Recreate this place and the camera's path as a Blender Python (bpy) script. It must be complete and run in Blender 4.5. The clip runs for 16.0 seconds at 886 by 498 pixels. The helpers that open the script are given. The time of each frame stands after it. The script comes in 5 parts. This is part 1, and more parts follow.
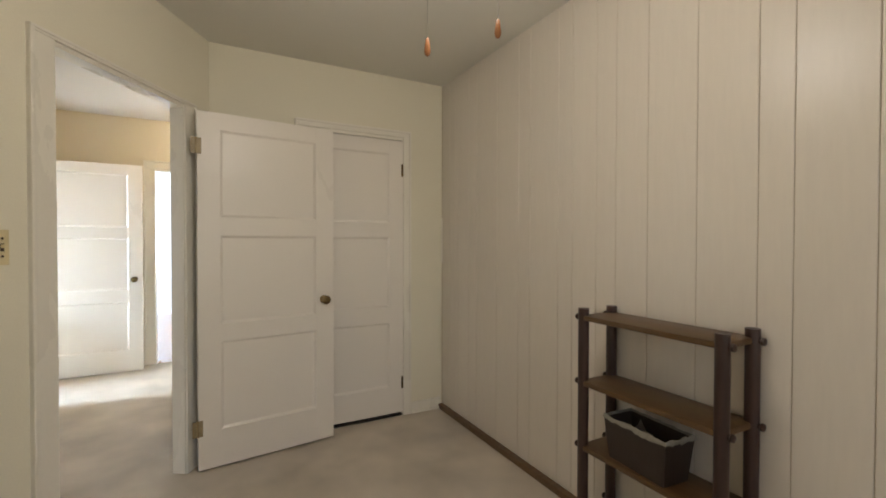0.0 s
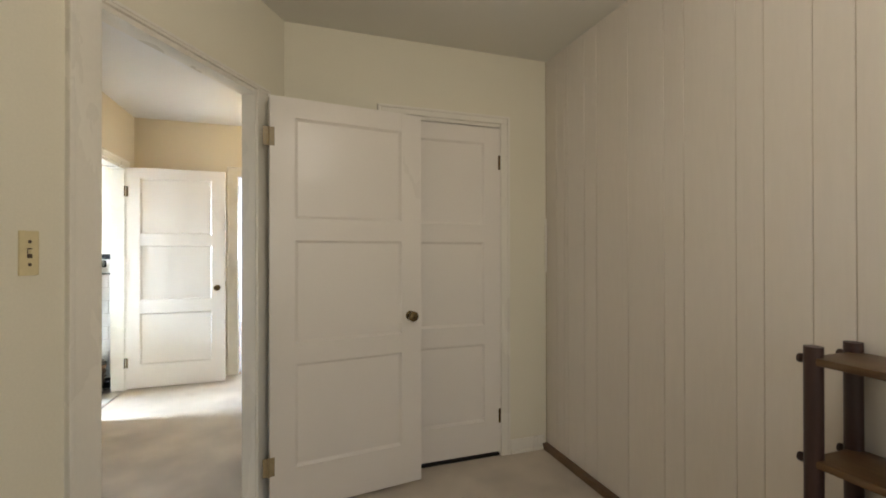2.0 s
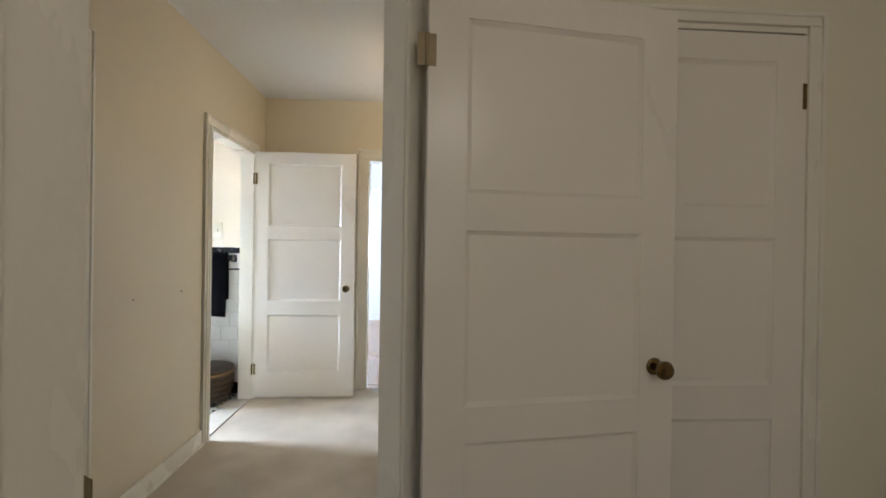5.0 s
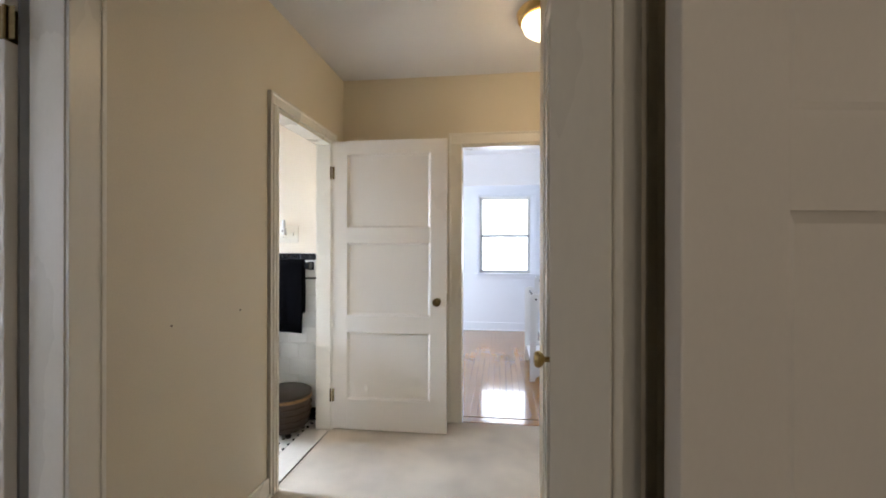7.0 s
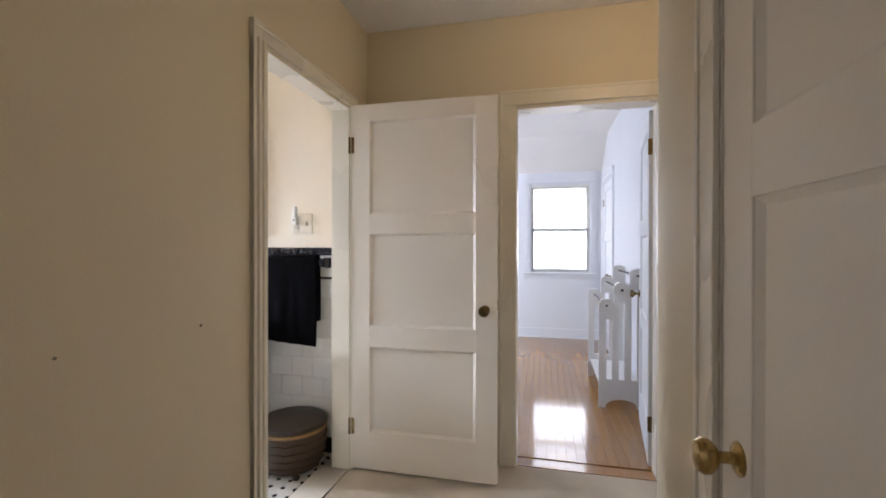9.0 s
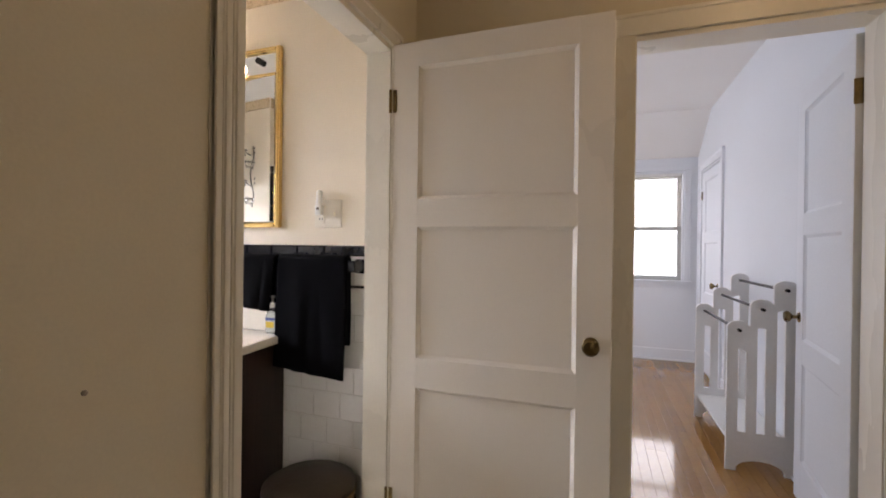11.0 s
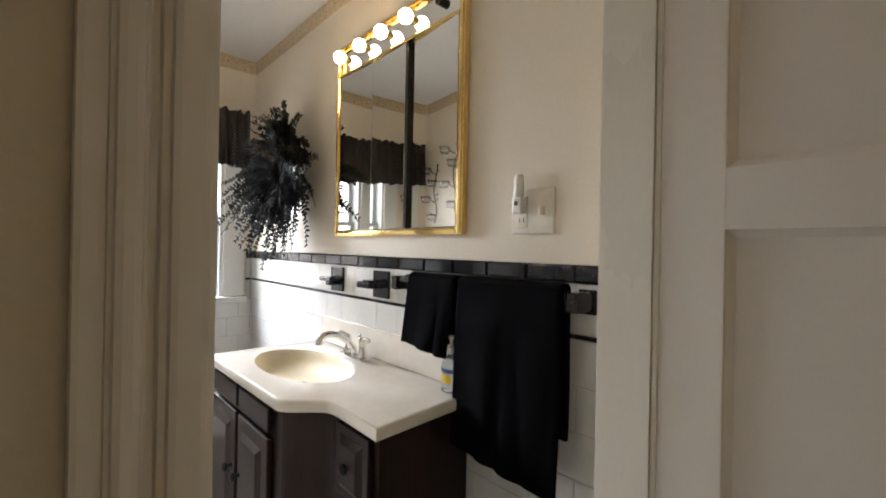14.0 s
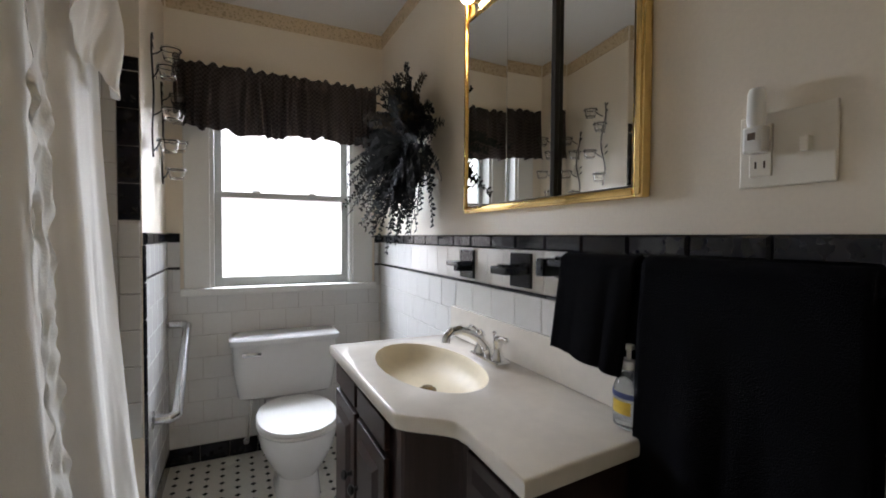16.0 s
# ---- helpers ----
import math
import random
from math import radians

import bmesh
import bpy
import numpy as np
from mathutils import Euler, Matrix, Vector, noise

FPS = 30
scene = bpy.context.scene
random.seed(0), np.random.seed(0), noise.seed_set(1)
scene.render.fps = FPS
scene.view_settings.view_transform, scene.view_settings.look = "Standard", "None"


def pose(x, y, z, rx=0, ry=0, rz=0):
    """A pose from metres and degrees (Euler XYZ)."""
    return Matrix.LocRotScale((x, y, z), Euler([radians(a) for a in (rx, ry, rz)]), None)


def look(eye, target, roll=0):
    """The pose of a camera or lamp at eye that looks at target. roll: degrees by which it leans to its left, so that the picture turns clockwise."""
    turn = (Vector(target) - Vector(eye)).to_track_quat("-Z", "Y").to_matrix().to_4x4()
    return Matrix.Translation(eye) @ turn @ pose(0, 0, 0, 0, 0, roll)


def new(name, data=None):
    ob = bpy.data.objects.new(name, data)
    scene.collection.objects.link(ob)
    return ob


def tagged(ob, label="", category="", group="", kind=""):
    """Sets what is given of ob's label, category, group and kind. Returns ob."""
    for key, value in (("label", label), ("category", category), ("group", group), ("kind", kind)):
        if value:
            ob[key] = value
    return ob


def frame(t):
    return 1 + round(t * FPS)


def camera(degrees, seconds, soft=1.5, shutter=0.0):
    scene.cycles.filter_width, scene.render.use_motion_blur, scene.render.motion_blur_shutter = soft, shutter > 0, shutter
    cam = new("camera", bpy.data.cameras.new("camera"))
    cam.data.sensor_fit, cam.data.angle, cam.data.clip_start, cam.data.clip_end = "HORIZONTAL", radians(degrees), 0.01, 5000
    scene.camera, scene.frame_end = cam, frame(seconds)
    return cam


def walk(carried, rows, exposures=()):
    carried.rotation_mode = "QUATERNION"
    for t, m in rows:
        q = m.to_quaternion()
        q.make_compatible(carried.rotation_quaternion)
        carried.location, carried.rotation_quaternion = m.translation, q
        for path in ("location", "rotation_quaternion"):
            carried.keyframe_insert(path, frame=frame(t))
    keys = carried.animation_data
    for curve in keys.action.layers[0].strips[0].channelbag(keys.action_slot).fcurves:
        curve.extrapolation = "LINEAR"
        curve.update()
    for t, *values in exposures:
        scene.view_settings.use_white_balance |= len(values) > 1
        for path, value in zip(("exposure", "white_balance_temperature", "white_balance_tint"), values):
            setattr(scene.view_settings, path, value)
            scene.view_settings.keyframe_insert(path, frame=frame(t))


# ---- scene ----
cam = camera(91.2, 16.0, soft=1.8)
PATH = [
    (0, (0.139, 0.016, 1.274), (1.074, 1.784, 1.244), 0.1),
    (0.5, (0.149, 0.117, 1.262), (1.027, 1.913, 1.242), 0.1),
    (1, (0.157, 0.246, 1.263), (0.966, 2.075, 1.258), 0.0),
    (1.5, (0.174, 0.397, 1.273), (0.904, 2.259, 1.274), 0.0),
    (2, (0.187, 0.546, 1.26), (0.821, 2.443, 1.267), -0.1),
    (2.5, (0.195, 0.717, 1.263), (0.734, 2.643, 1.269), -0.1),
    (3, (0.186, 0.895, 1.267), (0.639, 2.843, 1.269), 0.1),
    (3.5, (0.159, 1.04, 1.254), (0.529, 3.006, 1.253), 0.2),
    (4, (0.141, 1.207, 1.256), (0.396, 3.191, 1.258), 0.3),
    (4.2, (0.124, 1.28, 1.268), (0.356, 3.266, 1.255), 0.5),
    (6.5, (-0.102, 2.057, 1.244), (-0.277, 4.049, 1.251), 0.4),
    (7, (-0.129, 2.253, 1.269), (-0.384, 4.237, 1.269), 0.1),
    (7.5, (-0.165, 2.425, 1.262), (-0.478, 4.401, 1.26), -0.1),
    (8, (-0.182, 2.621, 1.247), (-0.574, 4.582, 1.243), -0.2),
    (10.3, (-0.406, 3.36, 1.222), (-0.939, 5.287, 1.217), 0.9),
    (10.5, (-0.437, 3.443, 1.215), (-1.014, 5.358, 1.216), 0.8),
    (11, (-0.525, 3.637, 1.231), (-1.197, 5.521, 1.224), 0.7),
    (11.5, (-0.589, 3.785, 1.234), (-1.363, 5.629, 1.224), 0.3),
    (12, (-0.657, 3.934, 1.251), (-1.576, 5.71, 1.248), -0.0),
    (12.5, (-0.725, 4.058, 1.246), (-1.778, 5.758, 1.261), -0.0),
    (13, (-0.779, 4.151, 1.251), (-1.997, 5.737, 1.263), 0.1),
    (13.5, (-0.857, 4.242, 1.263), (-2.216, 5.71, 1.276), 0.6),
    (14, (-0.958, 4.323, 1.267), (-2.435, 5.672, 1.269), 1.1),
    (14.5, (-1.059, 4.386, 1.271), (-2.645, 5.604, 1.241), 1.3),
    (15, (-1.147, 4.429, 1.26), (-2.818, 5.526, 1.201), 1.2),
    (15.5, (-1.22, 4.47, 1.236), (-2.96, 5.453, 1.177), 1.0),
    (16, (-1.274, 4.502, 1.226), (-3.079, 5.361, 1.17), 0.4),
]
EXPOSURES = [(0, 0.48, 6080, 12), (3, 0.28, 6030, 11), (4.2, 0.0, 5950, 11), (6.5, -0.48, 6100, 16), (7.5, -0.56, 6280, 17), (8.2, -0.66, 6420, 19), (10.3, -1.18, 6920, 23), (12, -1.34, 7450, 26), (13.3, -1.50, 7450, 24), (14, -1.92, 7150, 18), (14.5, -2.44, 6950, 18), (15, -2.80, 6860, 18), (15.5, -2.88, 6800, 18), (16, -2.74, 6800, 19)]
walk(cam, [(t, look(eye, target, roll)) for t, eye, target, roll in PATH], EXPOSURES)

# ---- world, exposure and large lights ----
world = bpy.data.worlds.new("sky")
scene.world = world
world.use_nodes = True
wn = world.node_tree.nodes
sky = wn.new("ShaderNodeTexSky")
sky.sky_type, sky.sun_disc = "NISHITA", False
sky.sun_elevation, sky.sun_rotation = radians(48), radians(150)
world.node_tree.links.new(sky.outputs["Color"], wn["Background"].inputs["Color"])
wn["Background"].inputs["Strength"].default_value = 0.12


def lamp(name, kind, m, power, color, size=0.1, size_y=None):
    data = bpy.data.lights.new(name, kind)
    data.energy, data.color = power, color
    if kind == "AREA":
        data.shape = "RECTANGLE"
        data.size, data.size_y = size, size_y or size
    elif kind == "SUN":
        data.angle = radians(size)
    else:
        data.shadow_soft_size = size
    ob = new(name, data)
    ob.matrix_world = m
    return ob


sun = lamp("sun", "SUN", pose(0, 0, 9, 42, 0, -60), 0.8, (1.0, 0.95, 0.88), 12.0)
COOL, WARM = (0.75, 0.875, 1.0), (1.0, 0.70, 0.37)
lamp("daylight_bath", "AREA", look((-4.60, 4.76, 2.05), (-2.7, 4.76, 0.70)), 1560, (0.74, 0.87, 1.0), 1.6, 1.2)
lamp("daylight_bedroom", "AREA", look((-0.035, 9.22, 1.5), (-0.035, 5.0, 1.3)), 25, COOL, 0.82, 1.24)
# Added fill for the bedroom, through an unseen opening in its west wall.
lamp("fill_bedroom_side", "AREA", look((-3.14, 7.3, 1.5), (0.5, 7.3, 1.2)), 86, COOL, 1.2, 1.2)
# Added soft fill from the unseen south end of the study.
lamp("fill_study", "AREA", look((0.75, -1.58, 1.45), (0.75, 2.9, 1.1)), 7.5, (1.0, 0.93, 0.82), 1.5, 1.2)
lamp("fan_light_bulb", "POINT", Matrix.Translation((0.72, 1.0, 2.13)), 6.0, (1.0, 0.86, 0.68), 0.13)
lamp("ceiling_bulb", "POINT", Matrix.Translation((0.12, 4.62, 2.385)), 4.7, WARM, 0.07)
# Added fill that brightens the side room; its opening is never in view.
lamp("fill_side_room", "AREA", look((-3.3, 2.3, 1.5), (-1.4, 2.6, 1.2)), 13, (0.97, 0.97, 1.0), 0.9, 1.1)


# ---- materials ----
def nodes_of(name):
    m = bpy.data.materials.new(name)
    m.use_nodes = True
    t = m.node_tree
    return m, t, t.nodes["Principled BSDF"]


def surface(name, color, rough=0.5, metal=0.0, vary=0.12, scale=3.0, grain=60.0, bump=0.05, stretch=(1, 1, 1), per_piece=0.0, spec=0.5, rough_vary=0.08, dark=None, coat=0.0):
    """A painted, woven or cast surface: blotches, fine grain and bump at real size, in object space."""
    m, t, p = nodes_of(name)
    n, link = t.nodes, t.links
    tc = n.new("ShaderNodeTexCoord")
    mp = n.new("ShaderNodeMapping")
    mp.inputs["Scale"].default_value = stretch
    link.new(tc.outputs["Object"], mp.inputs["Vector"])
    big, fine = n.new("ShaderNodeTexNoise"), n.new("ShaderNodeTexNoise")
    big.inputs["Scale"].default_value, big.inputs["Detail"].default_value = scale, 5
    fine.inputs["Scale"].default_value, fine.inputs["Detail"].default_value = grain, 3
    for k in (big, fine):
        link.new(mp.outputs["Vector"], k.inputs["Vector"])
    add = n.new("ShaderNodeMath")
    add.operation = "MULTIPLY_ADD"
    link.new(fine.outputs["Fac"], add.inputs[0])
    add.inputs[1].default_value = 0.5
    half = n.new("ShaderNodeMath")
    half.operation = "MULTIPLY"
    half.inputs[1].default_value = 0.5
    link.new(big.outputs["Fac"], half.inputs[0])
    link.new(half.outputs[0], add.inputs[2])
    value = add.outputs[0]
    if per_piece:
        info = n.new("ShaderNodeObjectInfo")
        mix = n.new("ShaderNodeMath")
        mix.operation = "MULTIPLY_ADD"
        link.new(info.outputs["Random"], mix.inputs[0])
        mix.inputs[1].default_value = per_piece
        link.new(value, mix.inputs[2])
        value = mix.outputs[0]
    ramp = n.new("ShaderNodeValToRGB")
    d = dark or tuple(c * (1 - 2.2 * vary) for c in color)
    ramp.color_ramp.elements[0].color, ramp.color_ramp.elements[0].position = (*d, 1), 0.28
    ramp.color_ramp.elements[1].color, ramp.color_ramp.elements[1].position = (*color, 1), 0.62 + 0.7 * per_piece
    link.new(value, ramp.inputs["Fac"])
    link.new(ramp.outputs["Color"], p.inputs["Base Color"])
    rr = n.new("ShaderNodeMapRange")
    rr.inputs["To Min"].default_value, rr.inputs["To Max"].default_value = rough - rough_vary, rough + rough_vary
    link.new(big.outputs["Fac"], rr.inputs["Value"])
    link.new(rr.outputs["Result"], p.inputs["Roughness"])
    p.inputs["Metallic"].default_value = metal
    p.inputs["Specular IOR Level"].default_value = spec
    p.inputs["Coat Weight"].default_value = coat
    if bump:
        b = n.new("ShaderNodeBump")
        b.inputs["Strength"].default_value, b.inputs["Distance"].default_value = bump, 0.01
        link.new(add.outputs[0], b.inputs["Height"])
        link.new(b.outputs["Normal"], p.inputs["Normal"])
    return m


def glow(name, color, strength):
    m, t, p = nodes_of(name)
    p.inputs["Base Color"].default_value = (*color, 1)
    p.inputs["Emission Color"].default_value = (*color, 1)
    p.inputs["Emission Strength"].default_value = strength
    return m


def clear_glass(name, color=(1, 1, 1), rough=0.02):
    m, t, p = nodes_of(name)
    p.inputs["Base Color"].default_value = (*color, 1)
    p.inputs["Transmission Weight"].default_value = 1.0
    p.inputs["Roughness"].default_value = rough
    p.inputs["IOR"].default_value = 1.45
    return m


M = {}
M["study_paint"] = surface("study_paint", (0.815, 0.77, 0.62), 0.55, vary=0.03, scale=1.2, grain=140, bump=0.06)
M["hall_paint"] = surface("hall_paint", (0.755, 0.675, 0.515), 0.5, vary=0.035, scale=1.1, grain=140, bump=0.08)
M["bath_paint"] = surface("bath_paint", (0.86, 0.77, 0.635), 0.5, vary=0.03, scale=1.4, grain=120, bump=0.06)
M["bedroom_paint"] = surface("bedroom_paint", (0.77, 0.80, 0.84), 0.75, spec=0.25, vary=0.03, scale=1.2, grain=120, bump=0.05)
M["ceiling_paint"] = surface("ceiling_paint", (0.86, 0.85, 0.83), 0.7, vary=0.03, scale=0.9, grain=200, bump=0.12)
# Darker copy of the ceiling paint: shade above the study lamp, in the colour.
M["ceiling_paint_shaded"] = surface("ceiling_paint_shaded", (0.74, 0.72, 0.65), 0.7, vary=0.03, scale=0.9, grain=200, bump=0.12)
M["trim_paint"] = surface("trim_paint", (0.84, 0.80, 0.70), 0.28, vary=0.02, scale=3, grain=120, bump=0.04, stretch=(1, 1, 0.4))
M["door_paint"] = surface("door_paint", (0.85, 0.80, 0.72), 0.30, vary=0.015, scale=2, grain=160, bump=0.03, stretch=(1, 1, 0.5))
M["panelling"] = surface("panelling", (0.71, 0.65, 0.565), 0.30, vary=0.03, scale=2.5, grain=70, bump=0.06, stretch=(1, 1, 0.12), per_piece=0.12)
M["groove"] = surface("groove", (0.54, 0.45, 0.32), 0.7, vary=0.12, scale=6, grain=60)
M["carpet"] = surface("carpet", (0.75, 0.665, 0.55), 0.95, vary=0.22, scale=2.6, grain=420, bump=0.8, spec=0.1)
M["brown_base"] = surface("brown_base", (0.16, 0.09, 0.04), 0.4, vary=0.2, scale=8, grain=60, stretch=(1, 0.1, 1))
M["dark_wood"] = surface("dark_wood", (0.050, 0.024, 0.018), 0.35, vary=0.22, scale=6, grain=80, bump=0.1, stretch=(1, 1, 0.08), spec=0.5)
M["shelf_wood"] = surface("shelf_wood", (0.115, 0.060, 0.020), 0.4, vary=0.22, scale=7, grain=90, bump=0.08, stretch=(1, 0.1, 1))
M["brass"] = surface("brass", (0.50, 0.36, 0.14), 0.28, metal=1.0, vary=0.2, scale=12, grain=120, bump=0.02)
M["old_brass"] = surface("old_brass", (0.23, 0.165, 0.075), 0.22, metal=1.0, vary=0.2, scale=20, grain=120, bump=0.03)
M["hinge_paint"] = surface("hinge_paint", (0.36, 0.28, 0.15), 0.35, vary=0.15, scale=20, grain=120, bump=0.05)
M["gold"] = surface("gold", (0.86, 0.62, 0.26), 0.16, metal=1.0, vary=0.08, scale=8, grain=60, bump=0.01)
M["chrome"] = surface("chrome", (0.80, 0.80, 0.80), 0.10, metal=1.0, vary=0.04, scale=8, grain=60, bump=0.0, rough_vary=0.03)
M["steel"] = surface("steel", (0.74, 0.74, 0.74), 0.19, metal=1.0, vary=0.06, scale=10, grain=90, bump=0.02)
M["white_tile"] = surface("white_tile", (0.80, 0.79, 0.76), 0.12, vary=0.03, scale=6, grain=40, bump=0.02, per_piece=0.05, rough_vary=0.04, coat=0.3)
M["black_tile"] = surface("black_tile", (0.009, 0.010, 0.015), 0.14, vary=0.2, scale=8, grain=50, bump=0.02, per_piece=0.05, rough_vary=0.04, spec=0.28, coat=0.1)
M["grout"] = surface("grout", (0.64, 0.61, 0.56), 0.85, vary=0.12, scale=5, grain=120, bump=0.2)
M["porcelain"] = surface("porcelain", (0.84, 0.84, 0.83), 0.10, vary=0.015, scale=3, grain=20, bump=0.0, rough_vary=0.03, coat=0.4)
M["marble_top"] = surface("marble_top", (0.86, 0.805, 0.72), 0.13, vary=0.045, scale=4, grain=26, bump=0.0, rough_vary=0.04, coat=0.5)
M["basin"] = surface("basin", (0.80, 0.70, 0.51), 0.50, vary=0.05, scale=6, grain=30, bump=0.0, rough_vary=0.04, spec=0.3)
M["vanity_wood"] = surface("vanity_wood", (0.026, 0.012, 0.009), 0.42, vary=0.22, scale=6, grain=90, bump=0.08, stretch=(1, 1, 0.08), spec=0.22)
M["black_cloth"] = surface("black_cloth", (0.0042, 0.0042, 0.0056), 1.0, vary=0.15, scale=9, grain=500, bump=0.7, spec=0.03, rough_vary=0.0)
M["white_floor"] = surface("white_floor", (0.76, 0.74, 0.68), 0.25, vary=0.06, scale=5, grain=60, bump=0.03)
M["white_plastic"] = surface("white_plastic", (0.82, 0.81, 0.77), 0.3, vary=0.02, scale=8, grain=60, bump=0.0)
M["ivory_plastic"] = surface("ivory_plastic", (0.72, 0.62, 0.36), 0.35, vary=0.05, scale=10, grain=60, bump=0.0)
M["plate_cream"] = surface("plate_cream", (0.86, 0.80, 0.69), 0.3, vary=0.02, scale=8, grain=60, bump=0.0)
M["window_white"] = surface("window_white", (0.83, 0.825, 0.785), 0.32, vary=0.02, scale=3, grain=120, bump=0.04, stretch=(1, 1, 0.4))
M["black_iron"] = surface("black_iron", (0.015, 0.014, 0.013), 0.5, metal=0.6, vary=0.2, scale=30, grain=120, bump=0.1)
M["glass"] = clear_glass("glass")
M["daylight"] = glow("daylight", (0.97, 0.98, 1.0), 9.0)
M["daylight_north"] = glow("daylight_north", (0.97, 0.98, 1.0), 3.2)
M["bulb"] = glow("bulb", (1.0, 0.80, 0.50), 150.0)
M["study_shade"] = glow("study_shade", (1.0, 0.90, 0.76), 9.0)
M["lamp_shade"] = glow("lamp_shade", (1.0, 0.76, 0.42), 6.0)
M["dark_gap"] = surface("dark_gap", (0.02, 0.017, 0.012), 0.9)


def mirror_material():
    m, t, p = nodes_of("mirror")
    p.inputs["Base Color"].default_value = (0.86, 0.88, 0.87, 1)
    p.inputs["Metallic"].default_value, p.inputs["Roughness"].default_value = 1.0, 0.015
    return m


M["mirror"] = mirror_material()


# ---- mesh helpers ----
def box(bm, x0, x1, y0, y1, z0, z1, bevel=0.0):
    made = bmesh.ops.create_cube(bm, size=1.0, matrix=Matrix.LocRotScale(((x0 + x1) / 2, (y0 + y1) / 2, (z0 + z1) / 2), None, (abs(x1 - x0), abs(y1 - y0), abs(z1 - z0))))
    if bevel:
        edges = list({e for v in made["verts"] for e in v.link_edges})
        bmesh.ops.bevel(bm, geom=edges, offset=bevel, segments=2, affect="EDGES", profile=0.6)
    return made["verts"]


def tube(bm, a, b, r, r2=None, sides=14):
    a, b = Vector(a), Vector(b)
    d = b - a
    m = Matrix.Translation((a + b) / 2) @ d.to_track_quat("Z", "Y").to_matrix().to_4x4()
    bmesh.ops.create_cone(bm, cap_ends=True, segments=sides, radius1=r, radius2=r if r2 is None else r2, depth=d.length, matrix=m)


def ball(bm, c, r, sx=1, sy=1, sz=1, u=18, v=12):
    bmesh.ops.create_uvsphere(bm, u_segments=u, v_segments=v, radius=r, matrix=Matrix.LocRotScale(c, None, (sx, sy, sz)))


def lathe(bm, profile, sides=24, m=Matrix(), squash=(1, 1)):
    """Turns (radius, height) pairs round z."""
    rings = []
    for r, z in profile:
        rings.append([bm.verts.new(m @ Vector((r * squash[0] * math.cos(2 * math.pi * i / sides), r * squash[1] * math.sin(2 * math.pi * i / sides), z))) for i in range(sides)])
    for lo, hi in zip(rings, rings[1:]):
        for i in range(sides):
            j = (i + 1) % sides
            bm.faces.new((lo[i], lo[j], hi[j], hi[i]))
    for ring in (rings[0][::-1], rings[-1]):
        bm.faces.new(ring)


def pipe(bm, points, r, sides=10):
    """A round bar along points, with round joints."""
    for a, b in zip(points, points[1:]):
        tube(bm, a, b, r, sides=sides)
    for c in points[1:-1]:
        ball(bm, c, r, u=sides, v=8)


def mesh_of(bm, name, material, smooth=False):
    bmesh.ops.recalc_face_normals(bm, faces=bm.faces)
    me = bpy.data.meshes.new(name)
    bm.to_mesh(me)
    bm.free()
    me.materials.append(material)
    if smooth:
        me.polygons.foreach_set("use_smooth", [True] * len(me.polygons))
        me.set_sharp_from_angle(angle=radians(38))
    return me


def part(name, bm, material, parent=None, label="", smooth=False, m=None):
    ob = new(name, mesh_of(bm, name, material, smooth))
    if parent:
        ob.parent = parent
    if m is not None:
        ob.matrix_basis = m
    if label:
        ob["label"] = label
    return ob


def thing(name, m, label, category, group="", kind=""):
    ob = new(name)
    ob.matrix_basis = m
    return tagged(ob, label, category, group, kind)


def setting(name, bm, material, label, category, m=None):
    ob = part(name, bm, material, m=m)
    return tagged(ob, label, category, kind="structure")


def wall_mesh(length, thick, height, openings=()):
    """A wall along x from 0, its front face at y=0 and its body behind (y > 0), cut by (x0, x1, z0, z1)."""
    bm = bmesh.new()
    x = 0.0
    for a, b, lo, hi in sorted(openings):
        if a > x:
            box(bm, x, a, 0, thick, 0, height)
        if lo > 0:
            box(bm, a, b, 0, thick, 0, lo)
        if hi < height:
            box(bm, a, b, 0, thick, hi, height)
        x = b
    if x < length:
        box(bm, x, length, 0, thick, 0, height)
    bmesh.ops.remove_doubles(bm, verts=bm.verts, dist=0.0005)
    return bm


# ---- large structure ----
# frames of the walls: x along the wall, y into its body
DIAG = Matrix(((0.515, -0.857, 0, -0.704), (0.857, 0.515, 0, 1.605), (0, 0, 1, 0), (0, 0, 0, 1)))   # slanted, 1.6 m long
NORTH = lambda x, y: Matrix(((1, 0, 0, x), (0, 1, 0, y), (0, 0, 1, 0), (0, 0, 0, 1)))      # faces -y, runs to +x
SOUTH = lambda x, y: Matrix(((-1, 0, 0, x), (0, -1, 0, y), (0, 0, 1, 0), (0, 0, 0, 1)))    # faces +y, runs to -x
WEST = lambda x, y: Matrix(((0, -1, 0, x), (1, 0, 0, y), (0, 0, 1, 0), (0, 0, 0, 1)))      # faces +x, runs to +y
EAST = lambda x, y: Matrix(((0, 1, 0, x), (-1, 0, 0, y), (0, 0, 1, 0), (0, 0, 0, 1)))      # faces -x, runs to -y

STUDY_H, HALL_H, BATH_H, BED_H = 2.47, 2.54, 2.48, 2.62
FLOOR = "beige cut-pile carpet, lightly soiled, wall to wall"

bm = bmesh.new()
box(bm, -1.30, 1.80, -1.8, 5.46, -0.1, 0.0)
box(bm, -3.4, -1.30, 0.3, 3.30, -0.1, 0.0)
setting("floor", bm, M["carpet"], FLOOR, "floor")

